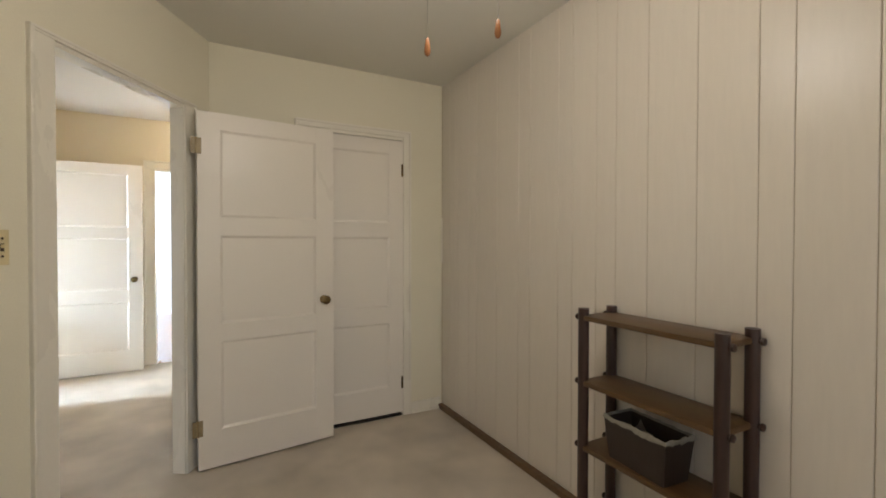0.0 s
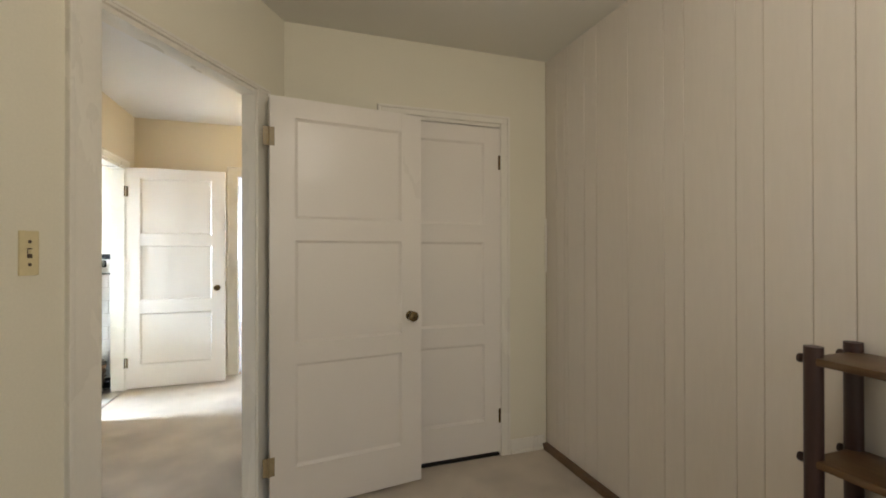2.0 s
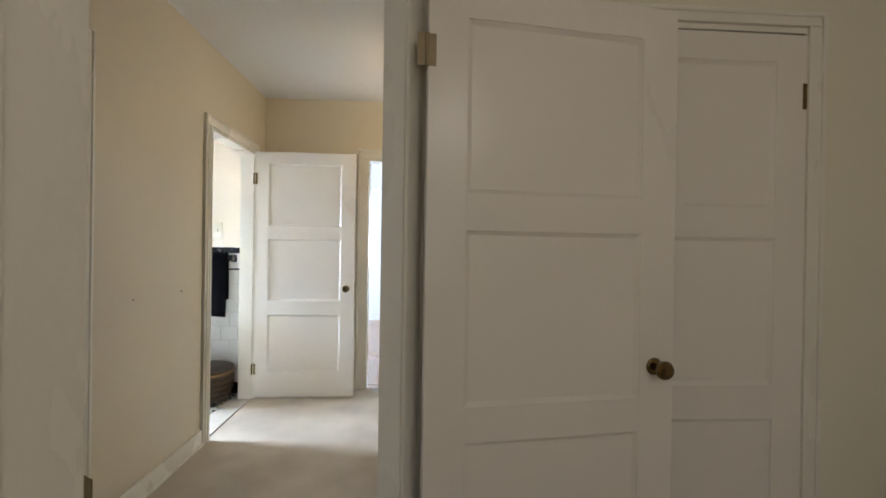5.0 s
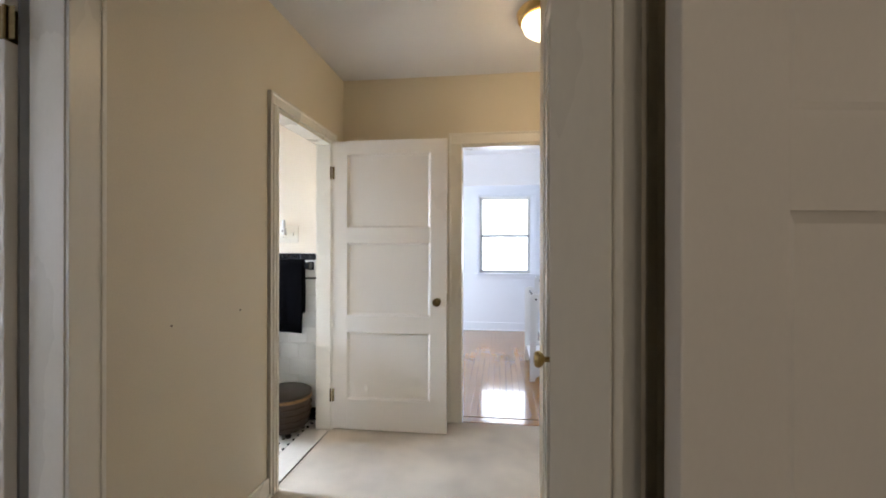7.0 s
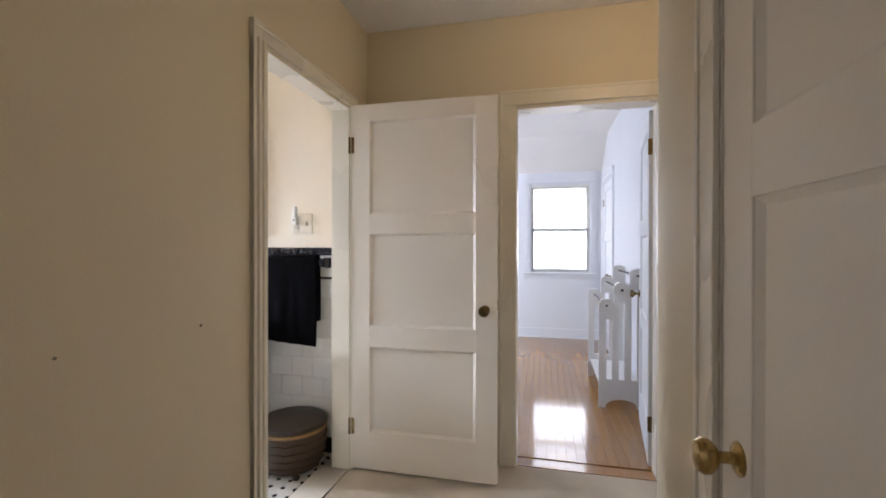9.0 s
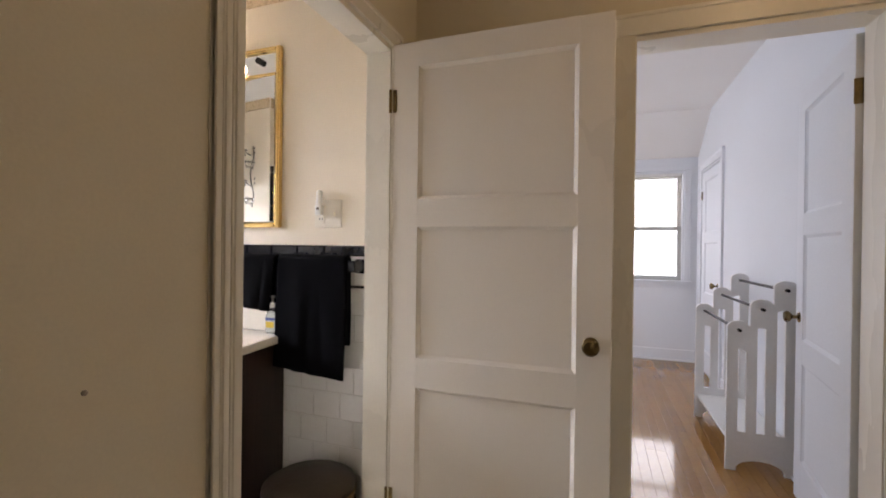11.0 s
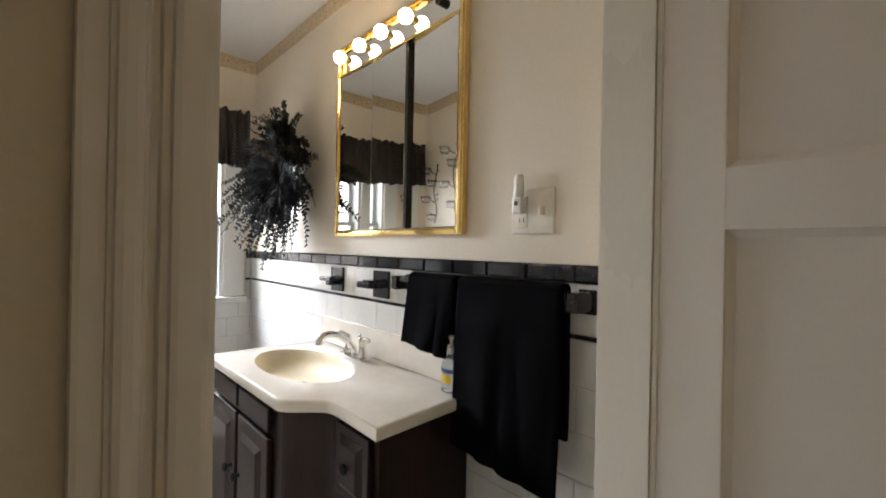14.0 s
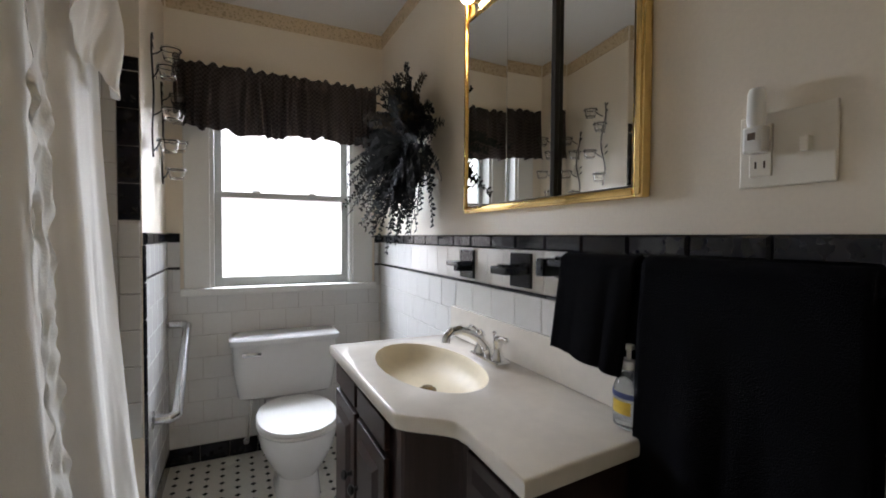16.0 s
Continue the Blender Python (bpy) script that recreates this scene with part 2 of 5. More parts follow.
# study
PAINT = "smooth cream painted plaster wall"
wall_closet = setting("wall_study_north", wall_mesh(1.605, 0.12, STUDY_H, [(0.57, 1.29, 0, 2.035)]), M["study_paint"], PAINT, "wall", NORTH(0.09, 2.976))
wall_diag = setting("wall_study_entry", wall_mesh(1.64, 0.066, HALL_H, [(0.60, 1.368, 0, 2.02)]), M["study_paint"], PAINT, "wall", DIAG)
setting("wall_study_west", wall_mesh(3.30, 0.12, STUDY_H), M["study_paint"], PAINT, "wall", WEST(-0.704, -1.69))
setting("wall_study_south", wall_mesh(2.6, 0.12, STUDY_H, [(0.2, 1.7, 0.85, 2.05)]), M["study_paint"], PAINT, "wall", SOUTH(1.75, -1.6))
wall_panel = setting("wall_study_east", wall_mesh(4.7, 0.10, STUDY_H), M["groove"], "tan backing of a boarded wall", "wall", EAST(1.701, 3.0))
bm = bmesh.new()
for p in ((1.8, -1.75), (1.8, 3.05), (0.1, 3.05), (-0.78, 1.60), (-0.78, -1.75)):
    bm.verts.new((*p, STUDY_H))
top = bm.faces.new(bm.verts)
up = bmesh.ops.extrude_face_region(bm, geom=[top])
bmesh.ops.translate(bm, vec=(0, 0, 0.1), verts=[g for g in up["geom"] if isinstance(g, bmesh.types.BMVert)])
setting("ceiling_study", bm, M["ceiling_paint_shaded"], "matt plaster ceiling, its shade above the lamp put into the cream colour", "ceiling")

# hall
LEFT_X, END_Y = -1.30, 5.42
HALLP = "cream painted plaster hall wall with small scuffs"
wall_hall = setting("wall_hall_west", wall_mesh(4.82, 0.10, HALL_H, [(1.91, 2.70, 0, 2.03), (3.793, 4.58, 0, 2.015)]), M["hall_paint"], HALLP, "wall", WEST(LEFT_X, 0.60))
wall_end = setting("wall_hall_north", wall_mesh(2.15, 0.06, HALL_H, [(1.01, 1.772, 0, 2.03)]), M["hall_paint"], HALLP, "wall", NORTH(-1.419, END_Y))
setting("wall_hall_closet", wall_mesh(1.20, 0.10, HALL_H, [(0.42, 1.12, 0, 2.02)]), M["hall_paint"], HALLP, "wall", EAST(0.05, 4.20))
setting("wall_hall_recess", wall_mesh(0.59, 0.10, HALL_H), M["hall_paint"], HALLP, "wall", SOUTH(0.74, 4.20))
setting("wall_hall_east", wall_mesh(1.22, 0.10, HALL_H), M["hall_paint"], HALLP, "wall", EAST(0.73, 5.42))
setting("wall_hall_south", wall_mesh(0.75, 0.10, HALL_H), M["hall_paint"], HALLP, "wall", SOUTH(-0.66, 1.58))
bm = bmesh.new()
box(bm, -1.42, 0.83, 1.5, 5.48, HALL_H + 0.001, HALL_H + 0.10)
setting("ceiling_hall", bm, M["ceiling_paint"], "matt white plaster ceiling", "ceiling")

# room off the hall
SIDEP = "pale painted plaster wall"
setting("wall_side_west", wall_mesh(3.1, 0.1, HALL_H, [(1.35, 2.25, 0.9, 2.0)]), M["bedroom_paint"], SIDEP, "wall", WEST(-3.35, 0.35))
setting("wall_side_north", wall_mesh(1.95, 0.06, HALL_H), M["bedroom_paint"], SIDEP, "wall", NORTH(-3.4, 3.30))
setting("wall_side_south", wall_mesh(1.95, 0.1, HALL_H), M["bedroom_paint"], SIDEP, "wall", SOUTH(-1.42, 0.62))
bm = bmesh.new()
box(bm, -3.45, -1.42, 0.4, 3.37, HALL_H, HALL_H + 0.1)
setting("ceiling_side_room", bm, M["ceiling_paint"], "matt white plaster ceiling", "ceiling")

# bathroom
FAR_X, BATH_Y, WING_Y, WING_X = -3.93, 5.33, 4.17, -3.30
BATHP = "cream painted plaster above a tiled wainscot"
bm = bmesh.new()
box(bm, FAR_X - 0.1, -1.302, 3.40, BATH_Y + 0.1, -0.1, -0.006)
floor_bath = setting("floor_bath", bm, M["grout"], "white mosaic floor with small black square dots", "floor")
wall_bn = setting("wall_bath_north", wall_mesh(FAR_X * -1 - 1.40, 0.12, BATH_H), M["bath_paint"], BATHP, "wall", NORTH(FAR_X, BATH_Y))
wall_bw = setting("wall_bath_west", wall_mesh(1.42, 0.14, BATH_H, [(0.315, 1.105, 0.94, 2.0)]), M["bath_paint"], BATHP, "wall", WEST(FAR_X, 4.05))
wall_wing = setting("wall_bath_wing", wall_mesh(0.69, 0.06, BATH_H), M["bath_paint"], BATHP, "wall", SOUTH(WING_X - 0.002, WING_Y))
wall_tub = setting("wall_tub_end", wall_mesh(0.718, 0.06, BATH_H), M["bath_paint"], BATHP, "wall", WEST(WING_X, 3.45))
setting("wall_tub_back", wall_mesh(2.0, 0.06, BATH_H), M["bath_paint"], BATHP, "wall", SOUTH(-1.42, 3.46))
bm = bmesh.new()
box(bm, FAR_X - 0.1, -1.42, 3.40, BATH_Y + 0.1, BATH_H, BATH_H + 0.1)
setting("ceiling_bath", bm, M["ceiling_paint"], "matt white plaster ceiling", "ceiling")

# bedroom
BEDP = "pale blue-white painted plaster wall"
bm = bmesh.new()
box(bm, -3.1, 0.7, END_Y + 0.04, 9.2, -0.1, -0.012)
floor_bed = setting("floor_bedroom", bm, M["brown_base"], "glossy oiled oak strip floor", "floor")
setting("wall_bedroom_south", wall_mesh(3.7, 0.06, BED_H, [(0.147, 0.909, 0, 2.03)]), M["bedroom_paint"], BEDP, "wall", SOUTH(0.50, END_Y + 0.121))
setting("wall_bedroom_east", wall_mesh(3.557, 0.1, BED_H, [(0.28, 1.03, 0, 2.06)]), M["bedroom_paint"], BEDP, "wall", EAST(0.50, 9.10))
setting("wall_bedroom_north", wall_mesh(3.7, 0.12, BED_H, [(2.55, 3.38, 0.89, 2.12)]), M["bedroom_paint"], BEDP, "wall", NORTH(-3.0, 9.05))
setting("wall_bedroom_west", wall_mesh(3.7, 0.12, BED_H, [(1.2, 2.4, 0.9, 2.1)]), M["bedroom_paint"], BEDP, "wall", WEST(-3.0, 5.5))
bm = bmesh.new()
prof = [(5.45, BED_H), (8.48, BED_H), (9.06, 2.25), (9.06, 2.75), (5.45, 2.75)]
for x in (-3.1, 0.6):
    for y, z in prof:
        bm.verts.new((x, y, z))
bm.verts.ensure_lookup_table()
k = len(prof)
bm.faces.new(bm.verts[:k])
bm.faces.new(bm.verts[k:])
for i in range(k):
    j = (i + 1) % k
    bm.faces.new((bm.verts[i], bm.verts[j], bm.verts[k + j], bm.verts[k + i]))
setting("ceiling_bedroom", bm, M["ceiling_paint"], "white plaster ceiling that slopes down to the window wall", "ceiling")

# bright overcast distance beyond the windows
bm = bmesh.new()
box(bm, -6.0, -5.95, 2.5, 7.0, -0.5, 4.0)
tagged(part("backdrop", bm, M["daylight"]), "bright overcast daylight beyond the window", "sky", kind="structure")
bm = bmesh.new()
box(bm, -2.5, 2.5, 10.6, 10.65, -0.5, 4.0)
tagged(part("backdrop", bm, M["daylight_north"]), "bright overcast daylight beyond the window", "sky", kind="structure")


# ---- doors and their trim ----
def door_leaf(name, width, height, m, label, kind_label="door", knob_z=0.91, knob_at=None, hinges=(0.245, 1.80), knob_mat="old_brass", thick=0.036, hinge_side=1, panel_bounds=None, stile=0.115, hinge_mat="old_brass", low=0.012, paint="door_paint"):
    """Three-panel leaf, hung at x=0 and running to +x; y is its thickness, z up."""
    leaf = thing(name, m, label, kind_label)
    h = thick / 2
    rows = panel_bounds or ((0.22, 0.69), (0.805, 1.31), (1.415, height - 0.095))
    bm = bmesh.new()
    box(bm, 0, stile, -h, h, low, height, 0.003)
    box(bm, width - stile, width, -h, h, low, height, 0.003)
    edges = [low] + [v for r in rows for v in r] + [height]
    for lo, hi in zip(edges[::2], edges[1::2]):
        box(bm, stile - 0.002, width - stile + 0.002, -h + 0.0004, h - 0.0004, lo, hi)
    part("frame", bm, M[paint], leaf)
    for lo, hi in rows:
        bm = bmesh.new()
        rings = []
        for d, y in ((0.0, h - 0.003), (0.014, 0.006)):
            for s in (-1, 1):
                rings.append([bm.verts.new((x, s * y, z)) for x, z in ((stile + d - 0.001, lo + d - 0.001), (width - stile - d + 0.001, lo + d - 0.001), (width - stile - d + 0.001, hi - d + 0.001), (stile + d - 0.001, hi - d + 0.001))])
        back, front, back_in, front_in = rings
        for o, n in ((back, back_in), (front, front_in), (back, front)):
            for i in range(4):
                bm.faces.new((o[i], o[(i + 1) % 4], n[(i + 1) % 4], n[i]))
        bm.faces.new(back_in)
        bm.faces.new(front_in)
        part("panel", bm, M[paint], leaf)
    kx = width - 0.065 if knob_at is None else knob_at
    for s in (-1, 1):
        bm = bmesh.new()
        turn = Matrix.Translation((kx, s * h, knob_z)) @ Matrix.Rotation(-s * math.pi / 2, 4, "X")
        lathe(bm, [(0.026, 0.0), (0.026, 0.003), (0.020, 0.007), (0.009, 0.009), (0.009, 0.028), (0.018, 0.033), (0.027, 0.043), (0.028, 0.052), (0.022, 0.061), (0.008, 0.064)], 20, turn)
        part("knob", bm, M[knob_mat], leaf, "round tarnished brass knob", True)
    bm = bmesh.new()
    box(bm, width - 0.0005, width + 0.0015, -0.012, 0.012, knob_z + 0.0, knob_z + 0.055)
    part("latch_plate", bm, M["brass"], leaf, "small brass latch plate")
    for z in hinges:
        bm = bmesh.new()
        tube(bm, (-0.004, hinge_side * (h + 0.004), z - 0.045), (-0.004, hinge_side * (h + 0.004), z + 0.045), 0.006, sides=10)
        box(bm, -0.003, -0.001, -h + 0.004, h + 0.004, z - 0.045, z + 0.045)
        box(bm, -0.030, 0.022, hinge_side * (h + 0.0005), hinge_side * (h + 0.0025), z - 0.044, z + 0.044)
        part("hinge", bm, M[hinge_mat], leaf, "butt hinge")
    return leaf


def casing(name, m, a, b, top, width=0.075, both=0.0, deep=0.12, label="white painted moulded door casing", paint="trim_paint", bead=0.0, head=None):
    """Architrave, jamb lining and stop round an opening a..b in a wall frame (x along, y into the body)."""
    trim = thing(name, m, label, "door trim", kind="structure")
    head = width if head is None else head
    faces = [(-1, 0.0)] + ([(1, deep)] if both else [])
    for s, y in faces:
        for x0, x1 in ((a - width, a + 0.0105), (b - 0.0105, b + width)):
            bm = bmesh.new()
            box(bm, x0, x1, y + s * 0.0045, y + s * 0.016, 0.0, top + 0.003, 0.003)
            outer = x0 if x0 < a else x1
            box(bm, *sorted((outer, outer + (0.016 if outer == x0 else -0.016))), *sorted((y - s * 0.006, y + s * 0.021)), 0.0, top + head, 0.004)
            if bead and x0 < a:
                for u, w in ((x1 - 0.018, 0.017), (x0 + 0.026, 0.011)):
                    for q in range(2):
                        box(bm, u - w * (1 - 0.3 * q), u + w * (1 - 0.3 * q), y - 0.016 - bead * (0.55 + 0.45 * q), y - 0.010, 0.0, top + 0.0025 - 0.001 * q, 0.005)
            part("casing_side", bm, M[paint], trim)
        bm = bmesh.new()
        box(bm, a - width + 0.017, b + width - 0.017, y, y + s * 0.0165, top + 0.0035, top + head - 0.001, 0.003)
        box(bm, a - width, b + width, *sorted((y - s * 0.006, y + s * 0.022)), top + head - min(0.016, head / 2), top + head, 0.004)
        part("casing_head", bm, M[paint], trim)
    for x0, x1 in ((a - 0.003, a + 0.014), (b - 0.014, b + 0.003)):
        bm = bmesh.new()
        box(bm, x0, x1, -0.004, deep + 0.004, 0.0, top, 0.0015)
        part("jamb", bm, M[paint], trim)
    bm = bmesh.new()
    box(bm, a + 0.014, b - 0.014, -0.004, deep + 0.004, top - 0.017, top + 0.003, 0.0015)
    part("head_jamb", bm, M[paint], trim)
    return trim


DOOR_LABEL = "white painted three-panel wooden door"
casing("trim_entry", DIAG, 0.60, 1.368, 2.02, 0.085, deep=0.066, head=0.024)
casing("trim_closet", NORTH(0.12, 2.976), 0.54, 1.26, 2.035, 0.05)
casing("trim_bath", WEST(LEFT_X, 0.60), 3.799, 4.58, 2.015, 0.066, deep=0.10, bead=0.013)
casing("trim_side", WEST(LEFT_X, 0.60), 1.91, 2.70, 2.03, 0.10, deep=0.10)
casing("trim_bedroom", NORTH(-1.419, END_Y), 1.01, 1.772, 2.03, 0.085, both=1, deep=0.121)
casing("trim_linen", EAST(0.05, 4.20), 0.42, 1.12, 2.02, 0.07, deep=0.10)
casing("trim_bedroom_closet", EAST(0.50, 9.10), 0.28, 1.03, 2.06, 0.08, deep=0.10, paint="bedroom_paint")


def hung(x, y, x2, y2):
    """The pose of a leaf hung at (x, y), its free edge towards (x2, y2)."""
    return Matrix.Translation((x, y, 0)) @ Matrix.Rotation(math.atan2(y2 - y, x2 - x), 4, "Z")


door_leaf("door_entry", 0.772, 1.995, hung(0.058, 2.752, 0.826, 2.853), DOOR_LABEL + " standing open against the closet wall", hinge_side=-1, panel_bounds=((0.22, 0.715), (0.815, 1.31), (1.415, 1.90)), hinge_mat="hinge_paint")
door_leaf("door_closet", 0.686, 2.011, Matrix.Translation((1.377, 2.988, 0)) @ Matrix.Rotation(math.pi, 4, "Z"), DOOR_LABEL + ", closed, in the closet opening", hinge_side=1, knob_mat="old_brass", low=0.026)
door_leaf("door_bath", 0.815, 2.022, hung(-1.293, 5.19, -0.478, 5.192), DOOR_LABEL + " standing open into the hall", hinge_side=-1)
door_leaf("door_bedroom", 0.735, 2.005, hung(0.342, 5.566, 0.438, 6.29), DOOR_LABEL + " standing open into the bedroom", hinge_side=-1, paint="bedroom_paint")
door_leaf("door_linen", 0.665, 1.995, Matrix.Translation((0.066, 3.097, 0)) @ Matrix.Rotation(math.pi / 2, 4, "Z"), DOOR_LABEL + ", closed, of a narrow hall closet", hinge_side=1, knob_mat="brass", stile=0.105)
door_leaf("door_side", 0.75, 2.005, hung(-1.437, 3.268, -2.18, 3.20), DOOR_LABEL + " standing open into the side room", hinge_side=1, hinges=(0.245, 1.87))
door_leaf("door_bedroom_closet", 0.72, 2.03, Matrix.Translation((0.515, 8.805, 0)) @ Matrix.Rotation(-math.pi / 2, 4, "Z"), DOOR_LABEL + ", closed, in the bedroom wall", hinge_side=-1, paint="bedroom_paint")


# ---- more materials ----
def cloth_material(name, color, translucent, rough=0.9, weave=400.0, check=0.0, low=0.72, thin=0.0):
    m, t, p = nodes_of(name)
    n, link = t.nodes, t.links
    p.inputs["Roughness"].default_value = rough
    p.inputs["Specular IOR Level"].default_value = 0.15
    tc, no = n.new("ShaderNodeTexCoord"), n.new("ShaderNodeTexNoise")
    no.inputs["Scale"].default_value, no.inputs["Detail"].default_value = 9, 6
    link.new(tc.outputs["Object"], no.inputs["Vector"])
    ramp = n.new("ShaderNodeValToRGB")
    ramp.color_ramp.elements[0].color = (*(c * low for c in color), 1)
    ramp.color_ramp.elements[1].color = (*color, 1)
    link.new(no.outputs["Fac"], ramp.inputs["Fac"])
    color_out = ramp.outputs["Color"]
    if check:
        ck = n.new("ShaderNodeTexChecker")
        ck.inputs["Scale"].default_value = check
        ck.inputs["Color1"].default_value, ck.inputs["Color2"].default_value = (1, 1, 1, 1), (0.48, 0.45, 0.44, 1)
        link.new(tc.outputs["UV"], ck.inputs["Vector"])
        mul = n.new("ShaderNodeMix")
        mul.data_type, mul.blend_type = "RGBA", "MULTIPLY"
        mul.inputs["Factor"].default_value = 1.0
        link.new(color_out, mul.inputs[6])
        link.new(ck.outputs["Color"], mul.inputs[7])
        color_out = mul.outputs[2]
    link.new(color_out, p.inputs["Base Color"])
    fine, b = n.new("ShaderNodeTexNoise"), n.new("ShaderNodeBump")
    fine.inputs["Scale"].default_value = weave
    link.new(tc.outputs["Object"], fine.inputs["Vector"])
    b.inputs["Strength"].default_value, b.inputs["Distance"].default_value = 0.3, 0.004
    link.new(fine.outputs["Fac"], b.inputs["Height"])
    link.new(b.outputs["Normal"], p.inputs["Normal"])
    tr, mix = n.new("ShaderNodeBsdfTranslucent"), n.new("ShaderNodeMixShader")
    link.new(color_out, tr.inputs["Color"])
    mix.inputs["Fac"].default_value = translucent
    link.new(p.outputs[0], mix.inputs[1])
    link.new(tr.outputs[0], mix.inputs[2])
    out = mix.outputs[0]
    if thin:
        worn, gate, clear, mix2 = n.new("ShaderNodeTexNoise"), n.new("ShaderNodeValToRGB"), n.new("ShaderNodeBsdfTransparent"), n.new("ShaderNodeMixShader")
        worn.inputs["Scale"].default_value = 13
        gate.color_ramp.elements[0].position, gate.color_ramp.elements[1].position = 0.44, 0.74
        gate.color_ramp.elements[0].color = (thin * 0.12, thin * 0.12, thin * 0.12, 1)
        gate.color_ramp.elements[1].color = (thin, thin, thin, 1)
        link.new(tc.outputs["Object"], worn.inputs["Vector"])
        link.new(worn.outputs["Fac"], gate.inputs["Fac"])
        link.new(gate.outputs["Color"], mix2.inputs["Fac"])
        link.new(out, mix2.inputs[1])
        link.new(clear.outputs[0], mix2.inputs[2])
        out = mix2.outputs[0]
    link.new(out, n["Material Output"].inputs["Surface"])
    return m


def border_material():
    m, t, p = nodes_of("border_paper")
    n, link = t.nodes, t.links
    tc, vo, no = n.new("ShaderNodeTexCoord"), n.new("ShaderNodeTexVoronoi"), n.new("ShaderNodeTexNoise")
    vo.feature = "SMOOTH_F1"
    vo.inputs["Scale"].default_value = 75
    no.inputs["Scale"].default_value, no.inputs["Distortion"].default_value = 60, 2.0
    link.new(tc.outputs["Object"], vo.inputs["Vector"])
    link.new(tc.outputs["Object"], no.inputs["Vector"])
    mul = n.new("ShaderNodeMath")
    mul.operation = "ADD"
    link.new(vo.outputs["Distance"], mul.inputs[0])
    link.new(no.outputs["Fac"], mul.inputs[1])
    ramp = n.new("ShaderNodeValToRGB")
    ramp.color_ramp.elements[0].color, ramp.color_ramp.elements[0].position = (0.36, 0.25, 0.13, 1), 0.50
    ramp.color_ramp.elements[1].color, ramp.color_ramp.elements[1].position = (0.66, 0.52, 0.34, 1), 0.92
    link.new(mul.outputs[0], ramp.inputs["Fac"])
    link.new(ramp.outputs["Color"], p.inputs["Base Color"])
    p.inputs["Roughness"].default_value = 0.6
    b = n.new("ShaderNodeBump")
    b.inputs["Strength"].default_value, b.inputs["Distance"].default_value = 0.5, 0.004
    link.new(mul.outputs[0], b.inputs["Height"])
    link.new(b.outputs["Normal"], p.inputs["Normal"])
    return m


M["border"] = border_material()
M["valance"] = cloth_material("valance", (0.078, 0.062, 0.056), 0.005, check=0.2)
M["sheer"] = cloth_material("sheer", (0.96, 0.92, 0.845), 0.20, low=0.94)
M["lace"] = cloth_material("lace", (0.86, 0.83, 0.76), 0.3, weave=160)
M["oak"] = surface("oak", (0.40, 0.20, 0.058), 0.13, vary=0.16, scale=4, grain=45, bump=0.03, stretch=(1, 0.06, 1), per_piece=0.20, rough_vary=0.04, coat=0.4)
M["rack_white"] = surface("rack_white", (0.82, 0.82, 0.80), 0.35, vary=0.03, scale=5, grain=60, bump=0.03)
M["leaf"] = surface("leaf", (0.017, 0.018, 0.018), 0.8, vary=0.25, scale=12, grain=60, bump=0.1, spec=0.15)
M["dry_leaf"] = surface("dry_leaf", (0.055, 0.042, 0.024), 0.8, vary=0.2, scale=12, grain=60, bump=0.1, spec=0.15)
M["wicker"] = surface("wicker", (0.052, 0.027, 0.012), 0.5, vary=0.22, scale=18, grain=160, bump=0.9, stretch=(1, 1, 3))
M["basket_lid"] = surface("basket_lid", (0.036, 0.023, 0.014), 0.5, vary=0.22, scale=10, grain=90, bump=0.3)
M["basket_rim"] = surface("basket_rim", (0.30, 0.17, 0.06), 0.4, vary=0.25, scale=20, grain=120, bump=0.3)
M["bin_side"] = surface("bin_side", (0.035, 0.022, 0.016), 0.45, vary=0.2, scale=14, grain=160, bump=0.4)
M["bin_liner"] = surface("bin_liner", (0.25, 0.235, 0.195), 0.4, vary=0.10, scale=12, grain=80, bump=0.4)
M["pull_wood"] = surface("pull_wood", (0.40, 0.16, 0.05), 0.35, vary=0.15, scale=20, grain=80)
M["label_blue"] = surface("label_blue", (0.05, 0.08, 0.25), 0.4)
M["label_yellow"] = surface("label_yellow", (0.80, 0.55, 0.06), 0.4)
M["label_white"] = surface("label_white", (0.75, 0.74, 0.70), 0.4)
M["soap"] = surface("soap", (0.72, 0.78, 0.82), 0.08, vary=0.02, scale=8, grain=40, bump=0.0)
M["soap"].node_tree.nodes["Principled BSDF"].inputs["Transmission Weight"].default_value = 0.92
M["crystal"] = clear_glass("crystal", (1, 1, 1), 0.03)
M["nail"] = surface("nail", (0.30, 0.25, 0.19), 0.6, vary=0.1, scale=20, grain=90)
# Sashes greyer than their pale frames: backlit shade is put into the colour.
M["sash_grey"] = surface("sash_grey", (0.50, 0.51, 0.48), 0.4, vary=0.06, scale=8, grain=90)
M["sash_backlit"] = surface("sash_backlit", (0.50, 0.51, 0.49), 0.4, vary=0.06, scale=8, grain=90)
M["rust"] = surface("rust", (0.12, 0.085, 0.06), 0.8, vary=0.25, scale=20, grain=90, bump=0.2)


# ---- trim: skirtings, borders, thresholds ----
def strip(name, m, x0, x1, z0, z1, depth, material, label, category, lip=0.0):
    bm = bmesh.new()
    box(bm, x0, x1, -depth, -0.0005, z0, z1, 0.003)
    if lip:
        box(bm, x0, x1, -depth - lip, -0.001, z0, z0 + 0.018, 0.004)
    return tagged(part(name, bm, material, m=m), label, category, kind="structure")


